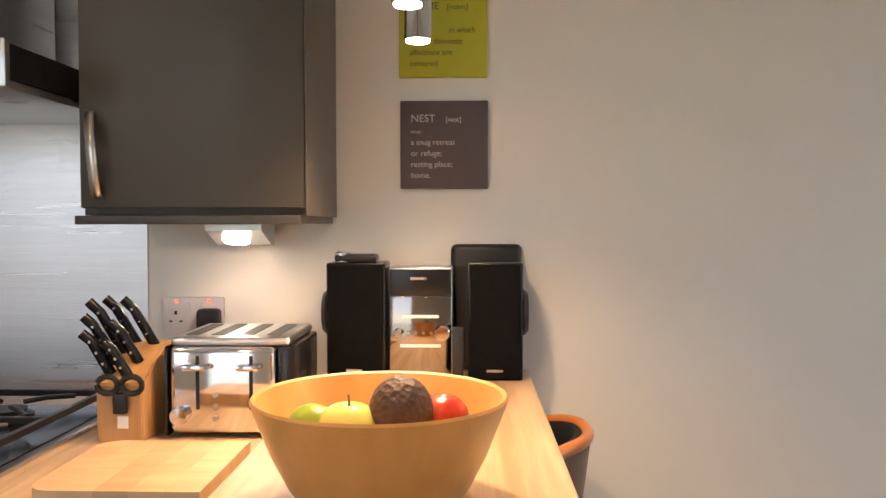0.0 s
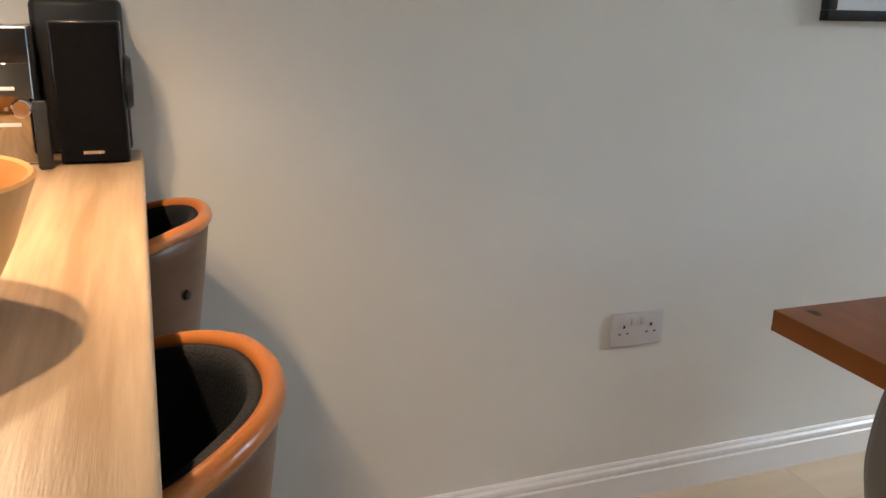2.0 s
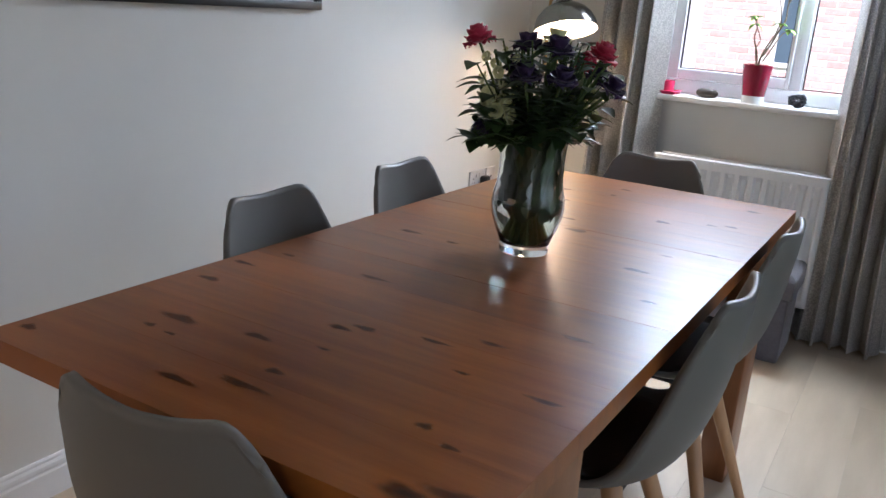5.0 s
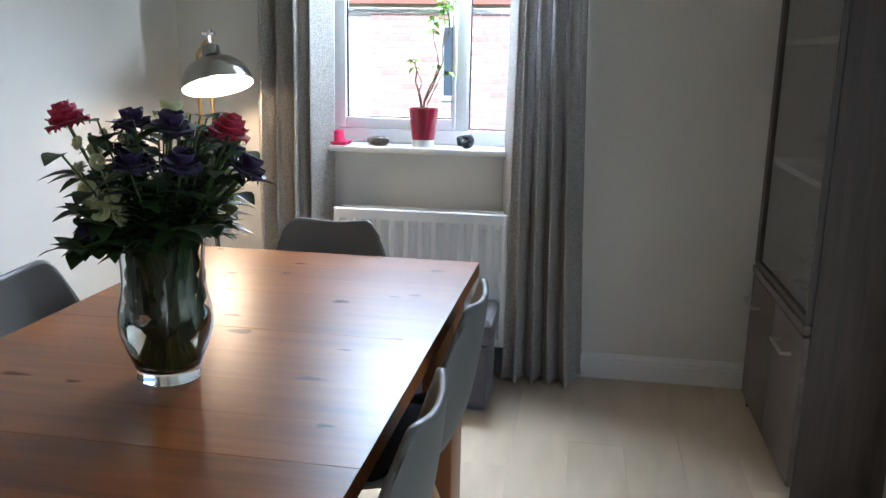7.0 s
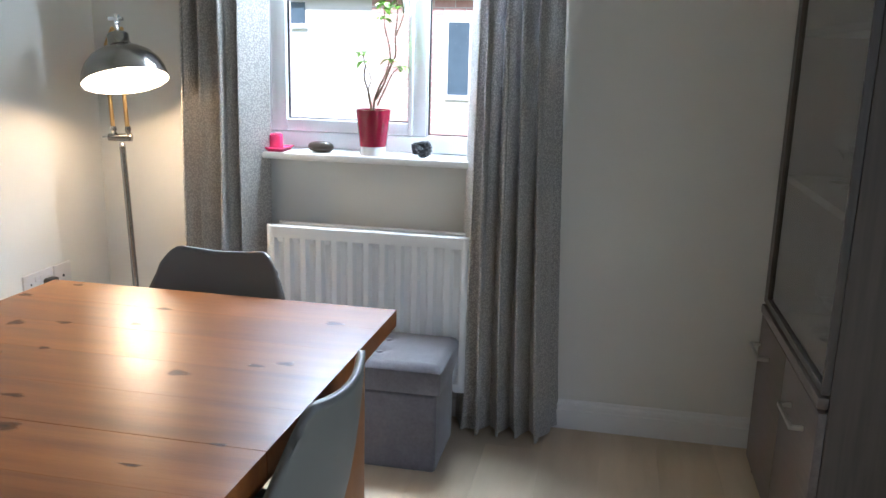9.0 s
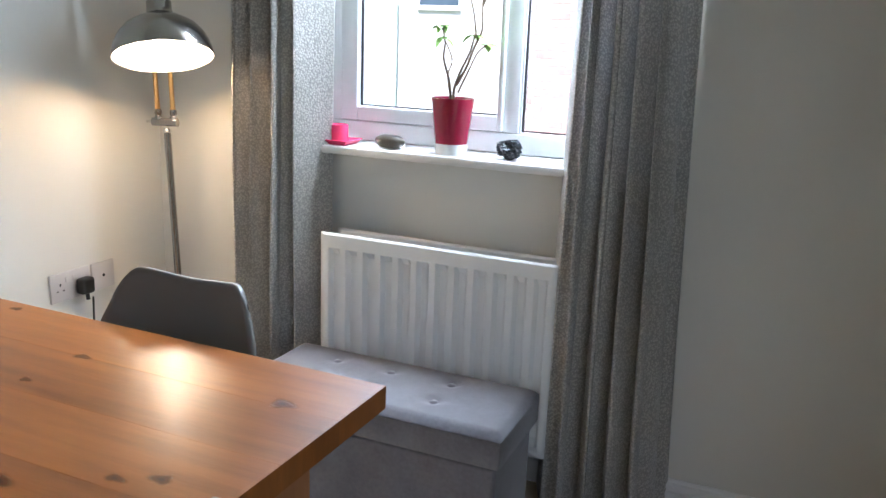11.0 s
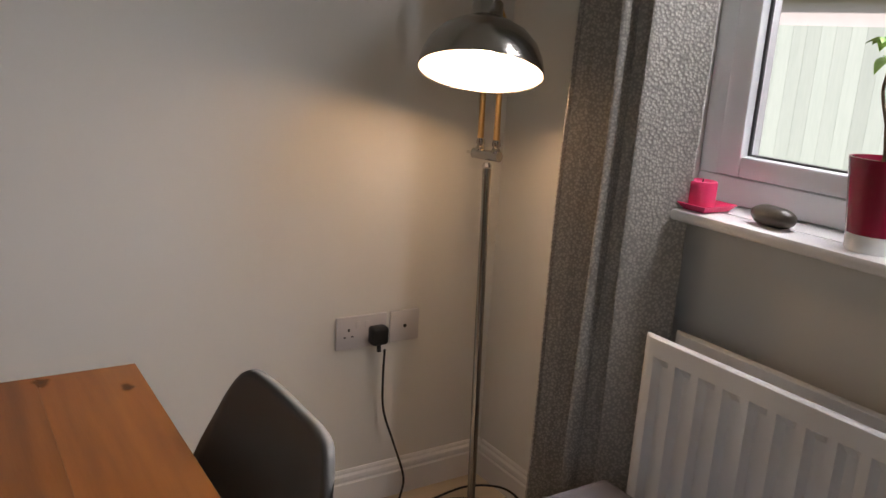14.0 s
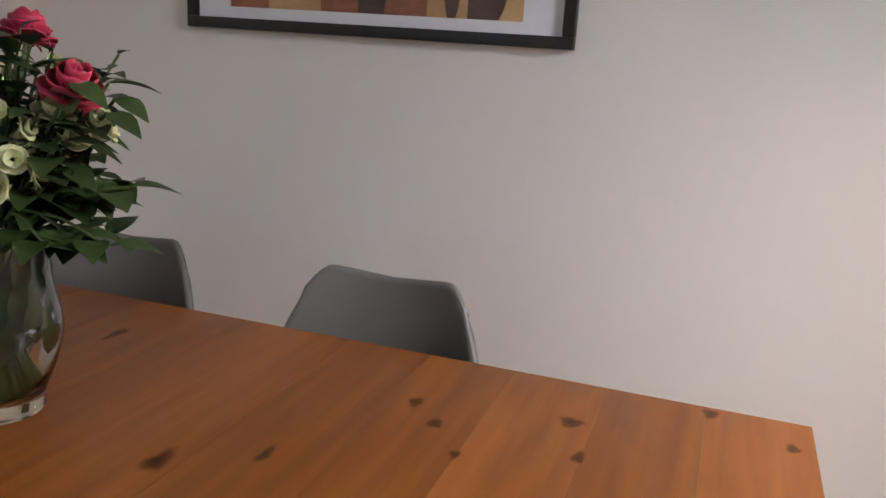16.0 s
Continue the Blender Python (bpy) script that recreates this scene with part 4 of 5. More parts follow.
# ---- display cabinet ----
CX0, CX1, CY0, CY1, CH = 2.365, 2.64, -0.88, -0.13, 1.9
dc = thing("display_cabinet", "tall dark oak display cabinet with glass doors over drawers", "cabinet", pose(0, 0, 0))
part("side_panel", box(CX0 + 0.02, CX1, CY0, CY0 + 0.022, 0, CH, bevel=0.0015), M_DARKW, dc)
part("side_panel", box(CX0 + 0.02, CX1, CY1 - 0.022, CY1, 0, CH, bevel=0.0015), M_DARKW, dc)
part("back_panel", box(CX1 - 0.008, CX1 - 0.001, CY0 + 0.022, CY1 - 0.022, 0.05, CH), M_DARKW, dc, smooth=False)
for z in (0.05, 0.53, 0.95, 1.36, CH - 0.022):
    part("shelf", box(CX0 + 0.022, CX1 - 0.009, CY0 + 0.022, CY1 - 0.022, z, z + 0.02), M_DARKW, dc, smooth=False)
part("rail", box(CX0 - 0.006, CX0 + 0.02, CY0, CY1, 0.536, 0.566, bevel=0.006), M_DARKF, dc, "moulded rail between doors")
CM = (CY0 + CY1) / 2
for y0, y1, hy in ((CY0, CM - 0.002, -0.70), (CM + 0.002, CY1, -0.23)):
    d = part("door", box(CX0, CX0 + 0.019, y0, y1, 0.055, 0.528, bevel=0.0015), M_DARKF, dc, "dark oak lower door")
    h = bmesh.new()
    bx(h, CX0 - 0.034, CX0 - 0.025, hy - 0.075, hy + 0.075, 0.436, 0.446, bevel=0.002)
    for k in (-0.07, 0.07):
        bx(h, CX0 - 0.026, CX0 - 0.0005, hy + k - 0.005, hy + k + 0.005, 0.436, 0.446)
    part("handle", h, M_NICKEL, d, "brushed metal bar handle")
g = part("glass_door", box(CX0 + 0.008, CX0 + 0.012, CY0 + 0.008, CY1 - 0.05, 0.592, CH - 0.07), M_GLASS, dc, "clear glass door pane")
for nm, a in (("stile", (CY0, CY0 + 0.008, 0.572, CH - 0.03)), ("stile", (CY1 - 0.05, CY1, 0.572, CH - 0.03)), ("door_rail", (CY0 + 0.008, CY1 - 0.05, 0.572, 0.592)), ("door_rail", (CY0 + 0.008, CY1 - 0.05, CH - 0.07, CH - 0.03))):
    part(nm, box(CX0, CX0 + 0.019, a[0], a[1], a[2], a[3], bevel=0.0015, seg=1), M_DARKW, g)
for k, (yy, zz) in enumerate(((-0.75, 0.55), (-0.66, 0.55), (-0.57, 0.55), (-0.4, 0.55), (-0.3, 0.55), (-0.72, 0.97), (-0.62, 0.97), (-0.42, 0.97), (-0.3, 0.97))):
    wg = thing("wine_glass", "clear stemmed wine glass behind the cabinet glass", "glass", pose(2.5, yy, zz), "glasses in the cabinet")
    part("glass", lathe(bmesh.new(), [(0, 0), (0.03, 0), (0.03, 0.002), (0.004, 0.006), (0.0035, 0.07), (0.012, 0.08), (0.03, 0.1), (0.034, 0.13), (0.03, 0.165), (0.0285, 0.165), (0.032, 0.13), (0.028, 0.102), (0.008, 0.084), (0, 0.083)], 24), M_GLASS, wg)

# ---- vase of flowers ----
VX, VY = 1.008, -2.02
vs = thing("glass_vase", "clear bulbous glass vase half full of water", "vase", pose(VX, VY, TZ + 0.0012))
outer = [(0, 0), (0.053, 0), (0.0545, 0.005), (0.053, 0.014), (0.058, 0.028), (0.069, 0.055), (0.0785, 0.085), (0.0805, 0.105), (0.078, 0.128), (0.0725, 0.15), (0.0695, 0.175), (0.0695, 0.205), (0.0715, 0.235), (0.074, 0.25)]
inn = [(0.0718, 0.25), (0.0692, 0.234), (0.067, 0.205), (0.067, 0.175), (0.07, 0.15), (0.0755, 0.128), (0.078, 0.105), (0.076, 0.085), (0.0662, 0.056), (0.0545, 0.03), (0.046, 0.021), (0, 0.019)]
part("glass", lathe(bmesh.new(), outer + inn, 56), M_VASE, vs)
part("water", lathe(bmesh.new(), [(0, 0.0194), (0.0457, 0.0214), (0.0542, 0.0302), (0.0659, 0.0562), (0.0757, 0.085), (0.0777, 0.105), (0.0768, 0.115), (0, 0.115)], 48), M_WATER, vs, "water in the vase")
fw = thing("flower_bouquet", "mixed bouquet of pink roses, purple lisianthus and cream snapdragons", "flowers", pose(VX, VY, TZ + 0.02))
rf_ = random.Random(7)


def bloom(kind, p, axis, r):
    q = axis.to_track_quat("Z", "Y")
    bm = bmesh.new()
    layers = {"rose": ((0.3, 0.95, 4), (0.55, 0.8, 5), (0.8, 0.55, 6), (1.0, 0.25, 6)), "purple": ((0.5, 0.8, 4), (0.85, 0.45, 5), (1.0, 0.2, 5)), "cream": ((0.5, 0.7, 3), (0.9, 0.3, 4))}[kind]
    for li, (rad_, cup, n) in enumerate(layers):
        for i in range(n):
            a0 = 2 * math.pi * (i + 0.37 * li) / n + rf_.uniform(-0.15, 0.15)

            def f(u, v):
                a = a0 + (u - 0.5) * 2 * math.pi / n * 1.5
                lift = v ** 0.8
                rr = r * (0.12 + rad_ * 0.88 * math.sin(1.75 * v) / 0.985) * (1 - 0.12 * (2 * u - 1) ** 2)
                z = r * (cup * 1.15 * v - 0.3 * (2 * u - 1) ** 4 * v - (0.5 * (1 - cup) + 0.15) * max(0, v - 0.7)) + 0.0012 * math.sin(5 * a + li) * v
                return p + q @ Vector((rr * math.cos(a), rr * math.sin(a), z))
            sheet(bm, 6, 5, f)
    return bm


heads = (("rose", (-0.125, -0.045, 0.42), 0.037), ("rose", (0.12, 0.02, 0.405), 0.036), ("rose", (0.03, 0.165, 0.375), 0.034), ("cream", (0.02, 0.13, 0.35), 0.026), ("cream", (-0.02, 0.14, 0.36), 0.024),
         ("purple", (0.145, 0.03, 0.345), 0.034), ("purple", (-0.02, -0.03, 0.42), 0.034), ("purple", (0.045, -0.03, 0.415), 0.037), ("purple", (0.0, -0.07, 0.36), 0.034), ("purple", (0.07, -0.05, 0.36), 0.033), ("purple", (-0.085, -0.07, 0.24), 0.028),
         ("purple", (0.1, 0.07, 0.36), 0.032), ("purple", (-0.08, 0.06, 0.37), 0.032), ("cream", (0.02, 0.02, 0.435), 0.034))
for kind, p, r in heads:
    p = Vector(p)
    root = Vector((-p.x * 0.22, -p.y * 0.22, 0.006))
    neck = Vector((p.x * 0.36, p.y * 0.36, 0.225))
    part("stem", tube(bmesh.new(), curve_pts([root, neck, p], 16), 0.003, 7), M_STEM, fw)
    axis = (p - neck).normalized() + Vector((0, 0, 0.4))
    part(kind.replace("purple", "lisianthus").replace("cream", "cream_bloom"), bloom(kind, p, axis, r), {"rose": M_ROSE, "purple": M_PURP, "cream": M_CREAM}[kind], fw, solid=0.0008, angle=80)
for sx, sy, h0, h1 in ((-0.08, -0.06, 0.29, 0.41), (-0.05, -0.075, 0.28, 0.32), (-0.07, 0.06, 0.3, 0.4), (0.06, 0.11, 0.28, 0.36)):
    part("stem", tube(bmesh.new(), curve_pts([(-sx * 0.2, -sy * 0.2, 0.006), (sx * 0.45, sy * 0.45, 0.225), (sx, sy, h1)], 14), 0.0032, 7), M_STEM, fw)
    for i in range(9):
        t = i / 8
        a = i * 2.4
        c = Vector((sx + 0.018 * math.cos(a), sy + 0.018 * math.sin(a), h0 + (h1 - h0) * t))
        part("snapdragon_floret", bloom("cream", c, Vector((math.cos(a), math.sin(a), 0.3)), 0.021 - 0.009 * t), M_CREAM, fw, solid=0.0008, angle=80)
for i in range(112):
    a = rf_.uniform(0, 2 * math.pi)
    rr = rf_.uniform(0.03, 0.16)
    h = rf_.uniform(0.24, 0.46) - rr * 0.25
    tip = Vector((rr * math.cos(a), rr * math.sin(a), h))
    neck = Vector((tip.x * 0.3, tip.y * 0.3, 0.225))
    part("sprig", tube(bmesh.new(), curve_pts([(-tip.x * 0.2, -tip.y * 0.2, 0.008), neck, tip], 10), 0.0017, 6), M_STEM, fw)
    b = bmesh.new()
    small = i % 3 == 0
    for k in range(9 if small else 7):
        t = 0.25 + 0.75 * k / (8 if small else 6)
        base = neck.lerp(tip, t)
        d = Vector((math.cos(a + (1 if k % 2 else -1) * 1.1), math.sin(a + (1 if k % 2 else -1) * 1.1), rf_.uniform(-0.1, 0.8)))
        leaf(b, base, d, Vector((0, 0, 1)), rf_.uniform(0.022, 0.034) if small else rf_.uniform(0.036, 0.062), rf_.uniform(0.004, 0.007) if small else rf_.uniform(0.012, 0.02), rf_.uniform(0.1, 0.5))
    part("foliage", b, M_LEAF, fw, angle=80)
for i, (a, l) in enumerate(((1.45, 0.2), (1.7, 0.19), (1.3, 0.17), (1.8, 0.16), (2.9, 0.14), (3.4, 0.12), (0.1, 0.15), (4.2, 0.16), (1.2, 0.16), (5.4, 0.15), (3.1, 0.14))):
    tip = Vector((l * math.cos(a), l * math.sin(a), 0.22 + 0.055 * (i % 4)))
    neck = Vector((tip.x * 0.36, tip.y * 0.36, 0.228))
    part("sprig", tube(bmesh.new(), curve_pts([(0, 0, 0.01), neck, tip], 10), 0.0018, 6), M_STEM, fw)
    b = bmesh.new()
    for k in range(4):
        leaf(b, neck.lerp(tip, 0.4 + 0.2 * k), Vector((math.cos(a + (0.7 if k % 2 else -0.7)), math.sin(a + (0.7 if k % 2 else -0.7)), 0.1)), Vector((0, 0, 1)), 0.055, 0.018, 0.3)
    part("foliage", b, M_LEAF, fw, angle=80)

for i in range(90):
    a = i * 2.4
    rr = 0.018 + 0.043 * (i % 7) / 6
    b = bmesh.new()
    leaf(b, Vector((rr * math.cos(a), rr * math.sin(a), 0.05 + 0.15 * (i / 90))), Vector((0.2 * math.cos(a + 1), 0.2 * math.sin(a + 1), 1)), Vector((math.cos(a), math.sin(a), 0.1)), 0.055, 0.017, 0.05)
    part("lower_leaf", b, M_LEAF, fw, angle=80)
for i in range(14):
    a = i * 2.4 + 1
    part("stem", tube(bmesh.new(), [(0.04 * math.cos(a), 0.04 * math.sin(a), 0.004), (0.005 * math.cos(a), 0.005 * math.sin(a), 0.12), (-0.05 * math.cos(a), -0.05 * math.sin(a), 0.25)], 0.0035, 7), M_STEM, fw)

for tx, ty, tz in ((0.02, 0.2, 0.36), (0.05, 0.185, 0.39), (-0.03, 0.17, 0.37), (0.02, 0.14, 0.41), (0.03, 0.15, 0.3), (-0.02, 0.12, 0.4), (0.02, 0.15, 0.22), (-0.03, 0.14, 0.27)):
    tip = Vector((tx, ty, tz))
    neck = Vector((tx * 0.3, 0.055, 0.228))
    part("sprig", tube(bmesh.new(), curve_pts([(0, -0.02, 0.01), neck, tip], 10), 0.002, 6), M_STEM, fw)
    b = bmesh.new()
    for k in range(5):
        sg = 1 if k % 2 else -1
        leaf(b, neck.lerp(tip, 0.45 + 0.55 * k / 4), Vector((0.8 * sg if k < 4 else 0, 1, 0.25 * sg)), Vector((0.2, 0, 1)), 0.044, 0.0155, 0.3)
    part("foliage", b, M_LEAF, fw, angle=80)
for k in range(9):
    a = k * 2.4
    c = Vector((0.016 * math.cos(a), 0.1 + 0.011 * k, 0.31 + 0.005 * k + 0.012 * math.sin(a)))
    part("snapdragon_floret", bloom("cream", c, Vector((math.cos(a), 0.8, 0.5)), 0.022 - 0.0012 * k), M_CREAM, fw, solid=0.0008, angle=80)

# ---- kitchen ----
KY = 0.22  # the kitchen's own plan lies this far along the room
elsewhere = set(bpy.data.objects)
bar_ = thing("breakfast_bar", "oak laminate breakfast bar top on a dark panel", "breakfast bar", pose(0, 0, 0))
part("top", box(0.001, 1.5, -4.622, -4.196, 0.922, 0.96, bevel=0.006, seg=3), M_BAR, bar_, "pale oak laminate top")
part("support_panel", box(0.02, 1.4, -4.56, -4.53, 0.0, 0.921), M_CAB, bar_, "dark support panel")
wt = thing("kitchen_worktop", "pale oak laminate kitchen worktop along the wall", "worktop", pose(0, 0, 0.872))
part("slab", box(0.001, 0.783, -6.2, -4.64, 0.0, 0.038, bevel=0.004), M_BAR, wt)
part("edging", box(0.7832, 0.787, -6.2, -4.64, 0.001, 0.036, bevel=0.0015), M_BAR, wt)
for i, (y0, y1) in enumerate(((-4.98, -4.64), (-5.6, -4.985), (-6.2, -5.605))):
    u = thing("base_cabinet", "dark grey kitchen base unit under the worktop", "kitchen unit", pose(0, 0, 0), "kitchen base units")
    part("carcass", box(0.02, 0.74, y0 + 0.002, y1 - 0.002, 0.1, 0.87), M_CABSIDE, u, smooth=False)
    part("plinth", box(0.05, 0.68, y0 + 0.002, y1 - 0.002, 0.0, 0.099), M_CAB, u, smooth=False)
    for z0, z1 in ((0.105, 0.48), (0.485, 0.72), (0.725, 0.865)):
        d = part("drawer_front", box(0.741, 0.76, y0 + 0.003, y1 - 0.003, z0, z1, bevel=0.002), M_CAB, u)
        part("handle", tube(bmesh.new(), curve_pts([(0.7605, (y0 + y1) / 2 - 0.09, z1 - 0.05), (0.785, (y0 + y1) / 2 - 0.05, z1 - 0.05), (0.785, (y0 + y1) / 2 + 0.05, z1 - 0.05), (0.7605, (y0 + y1) / 2 + 0.09, z1 - 0.05)], 18), 0.005, 8), M_NICKEL, d)
sp = structure("splashback", box(0.001, 0.006, -6.2, -5.01, 0.912, 1.9), M_STEEL, "brushed steel splashback behind the hob")

wc = thing("wall_cabinet", "anthracite kitchen wall cabinet with a bow handle", "wall cabinet", pose(0, -4.8, 1.283))
part("carcass", box(0.001, 0.318, -0.197, 0.197, 0.002, 0.82, bevel=0.001), M_CABSIDE, wc)
d = part("door", box(0.32, 0.34, -0.195, 0.196, 0.014, 0.82, bevel=0.003), M_CAB, wc, "plain anthracite door")
part("end_panel", box(0.02, 0.341, 0.1975, 0.2, 0.0, 0.82, bevel=0.001), M_CABSIDE, wc)
part("pelmet", box(0.01, 0.348, -0.202, 0.19, -0.014, 0.0015, bevel=0.002), M_CAB, wc)
hb = bmesh.new()
sheet(hb, 20, 2, lambda u, v: Vector((0.3415 + 0.026 * math.sin(math.pi * u) ** 0.6, -0.176 - 0.012 * (u - 0.5) + 0.016 * v + 0.006 * math.sin(math.pi * u), 0.03 + 0.15 * u)))
part("handle", hb, M_NICKEL, d, "brushed steel bow handle", solid=0.004, angle=80)
ul = thing("undercabinet_light", "small steel wedge light under the wall cabinet, lit", "light", pose(0.1, -4.78, 1.268))
wd = bmesh.new()
pr = [(-0.05, 0.0), (0.06, 0.0), (0.06, -0.012), (-0.02, -0.042), (-0.05, -0.042)]
e0 = [wd.verts.new((x, -0.055, z)) for x, z in pr]
e1 = [wd.verts.new((x, 0.055, z)) for x, z in pr]
wd.faces.new(e0)
wd.faces.new(list(reversed(e1)))
for i in range(5):
    wd.faces.new((e0[i], e0[(i + 1) % 5], e1[(i + 1) % 5], e1[i]))
part("housing", wd, M_STEEL, ul, smooth=False)
part("lens", lathe(bmesh.new(), [(0, 0), (0.026, 0), (0.026, 0.003), (0, 0.003)], 24, (0.022, -0.005, -0.0295), pose(0, 0, 0, 0, 159, 0)), M_DIODE, ul, "lit lens")

hood = thing("cooker_hood", "steel chimney cooker hood with dark glass sides", "cooker hood", pose(0.0, -5.33, 1.482))
part("underside", box(0.008, 0.49, -0.29, 0.29, 0.0, 0.014, bevel=0.002), M_STEEL, hood)
part("dark_band", box(0.008, 0.485, -0.295, 0.295, 0.0145, 0.07, bevel=0.002), M_BLACKG, hood)
part("front_strip", box(0.4855, 0.5, -0.298, 0.298, 0.0, 0.074, bevel=0.002), M_STEEL, hood)
part("chimney", box(0.008, 0.25, -0.13, 0.13, 0.071, 0.89, bevel=0.003), M_STEEL, hood)

hob = thing("gas_hob", "steel gas hob with black iron pan supports", "hob", pose(0.42, -5.3, 0.91))
part("plate", box(-0.24, 0.25, -0.3, 0.315, 0.0005, 0.008, bevel=0.003), M_STEEL, hob)
part("glass_bed", box(-0.225, 0.235, -0.285, 0.3, 0.0085, 0.011), M_BLACKG, hob)
for hx in (-0.11, 0.12):
    for hy in (-0.15, 0.15):
        part("burner", lathe(bmesh.new(), [(0, 0.011), (0.045, 0.011), (0.047, 0.02), (0.036, 0.022), (0.036, 0.03), (0, 0.031)], 28, (hx, hy, 0)), M_BLACKP, hob)
for hy in (-0.15, 0.15):
    g = bmesh.new()
    for a in (-0.22, 0.0, 0.22):
        bx(g, a - 0.005, a + 0.005, hy - 0.135, hy + 0.135, 0.03, 0.042, bevel=0.002, seg=1)
    for b in (-0.13, 0.13):
        bx(g, -0.215, 0.215, hy + b - 0.005, hy + b + 0.005, 0.03, 0.041)
    for hx in (-0.11, 0.12):
        for k in range(4):
            a = k * math.pi / 2 + math.pi / 4
            tube(g, [(hx + 0.03 * math.cos(a), hy + 0.03 * math.sin(a), 0.038), (hx + 0.07 * math.cos(a), hy + 0.07 * math.sin(a), 0.04), (hx + 0.12 * math.cos(a), hy + 0.12 * math.sin(a), 0.036)], 0.005, 6)
    for a in (-0.22, 0.22):
        for b in (-0.13, 0.13):
            bx(g, a - 0.006, a + 0.006, hy + b - 0.006, hy + b + 0.006, 0.011, 0.03)
    part("pan_support", g, M_BLACKP, hob)

ks = socket(-4.977, -4.845, 1.03, 1.113, "white double kitchen socket with lit red neons")
for k in (-0.035, 0.035):
    part("neon", box(0.0091, 0.011, k - 0.003, k + 0.003, 0.03, 0.036), M_NEON, ks, smooth=False)
plug(0.0095, -4.872, 1.066)
tc_ = thing("toaster_cable", "short black toaster cable", "cable", pose(0, 0, 0))
part("flex", tube(bmesh.new(), curve_pts([(0.035, -4.872, 1.02), (0.05, -4.86, 0.99), (0.1, -4.83, 0.94), (0.19, -4.8, 0.925)], 20), 0.0032, 8), M_BLACKP, tc_)

to = thing("toaster", "chrome four-slice toaster with black ends", "toaster", pose(0.29, -4.72, 0.91))
part("body", box(-0.105, 0.105, -0.105, 0.078, 0.008, 0.155, bevel=0.012, seg=3), M_CHROME, to)
part("top_cover", box(-0.1, 0.1, -0.103, 0.1, 0.1555, 0.17, bevel=0.007, seg=3), M_STEEL, to)
for y0, y1 in ((0.0785, 0.108), (-0.112, -0.1055)):
    part("end_cap", box(-0.104, 0.104, y0, y1, 0.004, 0.155, bevel=0.005), M_BLACKG, to)
for yy in (-0.075, -0.03, 0.02, 0.065):
    part("slot", box(-0.08, 0.07, yy - 0.011, yy + 0.011, 0.1702, 0.171), M_BLACKP, to, smooth=False)
for yy in (-0.055, 0.035):
    part("lever_slot", box(0.1051, 0.1056, yy - 0.003, yy + 0.003, 0.05, 0.14), M_BLACKP, to, smooth=False)
    part("lever", box(0.1057, 0.13, yy - 0.02, yy + 0.02, 0.118, 0.128, bevel=0.003), M_CHROME, to)
    for k in range(3):
        part("button", lathe(bmesh.new(), [(0, 0), (0.005, 0), (0.0045, 0.004), (0, 0.004)], 14, (0.1051, yy + 0.03, 0.035 + 0.02 * k), pose(0, 0, 0, 0, 90, 0)), M_NICKEL, to)
part("browning_dial", lathe(bmesh.new(), [(0, 0), (0.016, 0), (0.014, 0.012), (0, 0.013)], 24, (0.1051, -0.085, 0.04), pose(0, 0, 0, 0, 90, 0)), M_CHROME, to)

kb = thing("knife_block", "wooden knife block holding black-handled knives and scissors", "knife block", pose(0.35, -4.89, 0.91))
pb = bmesh.new()
prof = [(0.075, 0), (-0.075, 0), (-0.075, 0.15), (-0.02, 0.145), (0.075, 0.098)]
a0 = [pb.verts.new((x, -0.043, z)) for x, z in prof]
a1 = [pb.verts.new((x, 0.034, z)) for x, z in prof]
pb.faces.new(a0)
pb.faces.new(list(reversed(a1)))
for i in range(5):
    pb.faces.new((a0[i], a0[(i + 1) % 5], a1[(i + 1) % 5], a1[i]))
bmesh.ops.bevel(pb, geom=pb.edges[:], offset=0.003, segments=2, affect="EDGES")
part("block", pb, M_BLOCK, kb)
part("badge", box(0.0752, 0.076, -0.008, 0.01, 0.025, 0.045), M_WHITEC, kb, smooth=False)
for x, y, l in ((0.045, -0.03, 0.085), (0.02, -0.03, 0.1), (-0.01, -0.03, 0.11), (0.05, 0.0, 0.07), (-0.045, 0.01, 0.1), (0.015, 0.005, 0.085), (-0.06, -0.028, 0.1)):
    z = 0.099 + (0.075 - x) * 0.47 if x > -0.02 else 0.148
    p0 = Vector((x, y, z - 0.004))
    dr = Vector((0.2, -0.42, 0.88)).normalized()
    h = part("knife_handle", tube(bmesh.new(), [p0, p0 + dr * l * 0.35 + Vector((0, -0.002, 0.003)), p0 + dr * l * 0.75, p0 + dr * l + Vector((0.002, -0.006, -0.004))], 0.0095, 10, 0.92), M_BLACKG, kb)
    rv = bmesh.new()
    for k in (0.25, 0.5, 0.75):
        lathe(rv, [(0, 0), (0.0025, 0), (0.002, 0.0015), (0, 0.0018)], 8, p0 + dr * l * k + Vector((0.0095, 0, 0)), pose(0, 0, 0, 0, 90, 0))
    part("rivets", rv, M_NICKEL, h)
for k in (-0.02, 0.02):
    part("scissor_loop", tube(bmesh.new(), [(0.084, k + 0.017 * math.cos(t * math.pi / 8), 0.098 + 0.014 * math.sin(t * math.pi / 8)) for t in range(17)], 0.005, 8), M_BLACKP, kb)
part("scissor_shank", box(0.0765, 0.088, -0.012, 0.012, 0.05, 0.085, bevel=0.004), M_BLACKP, kb)

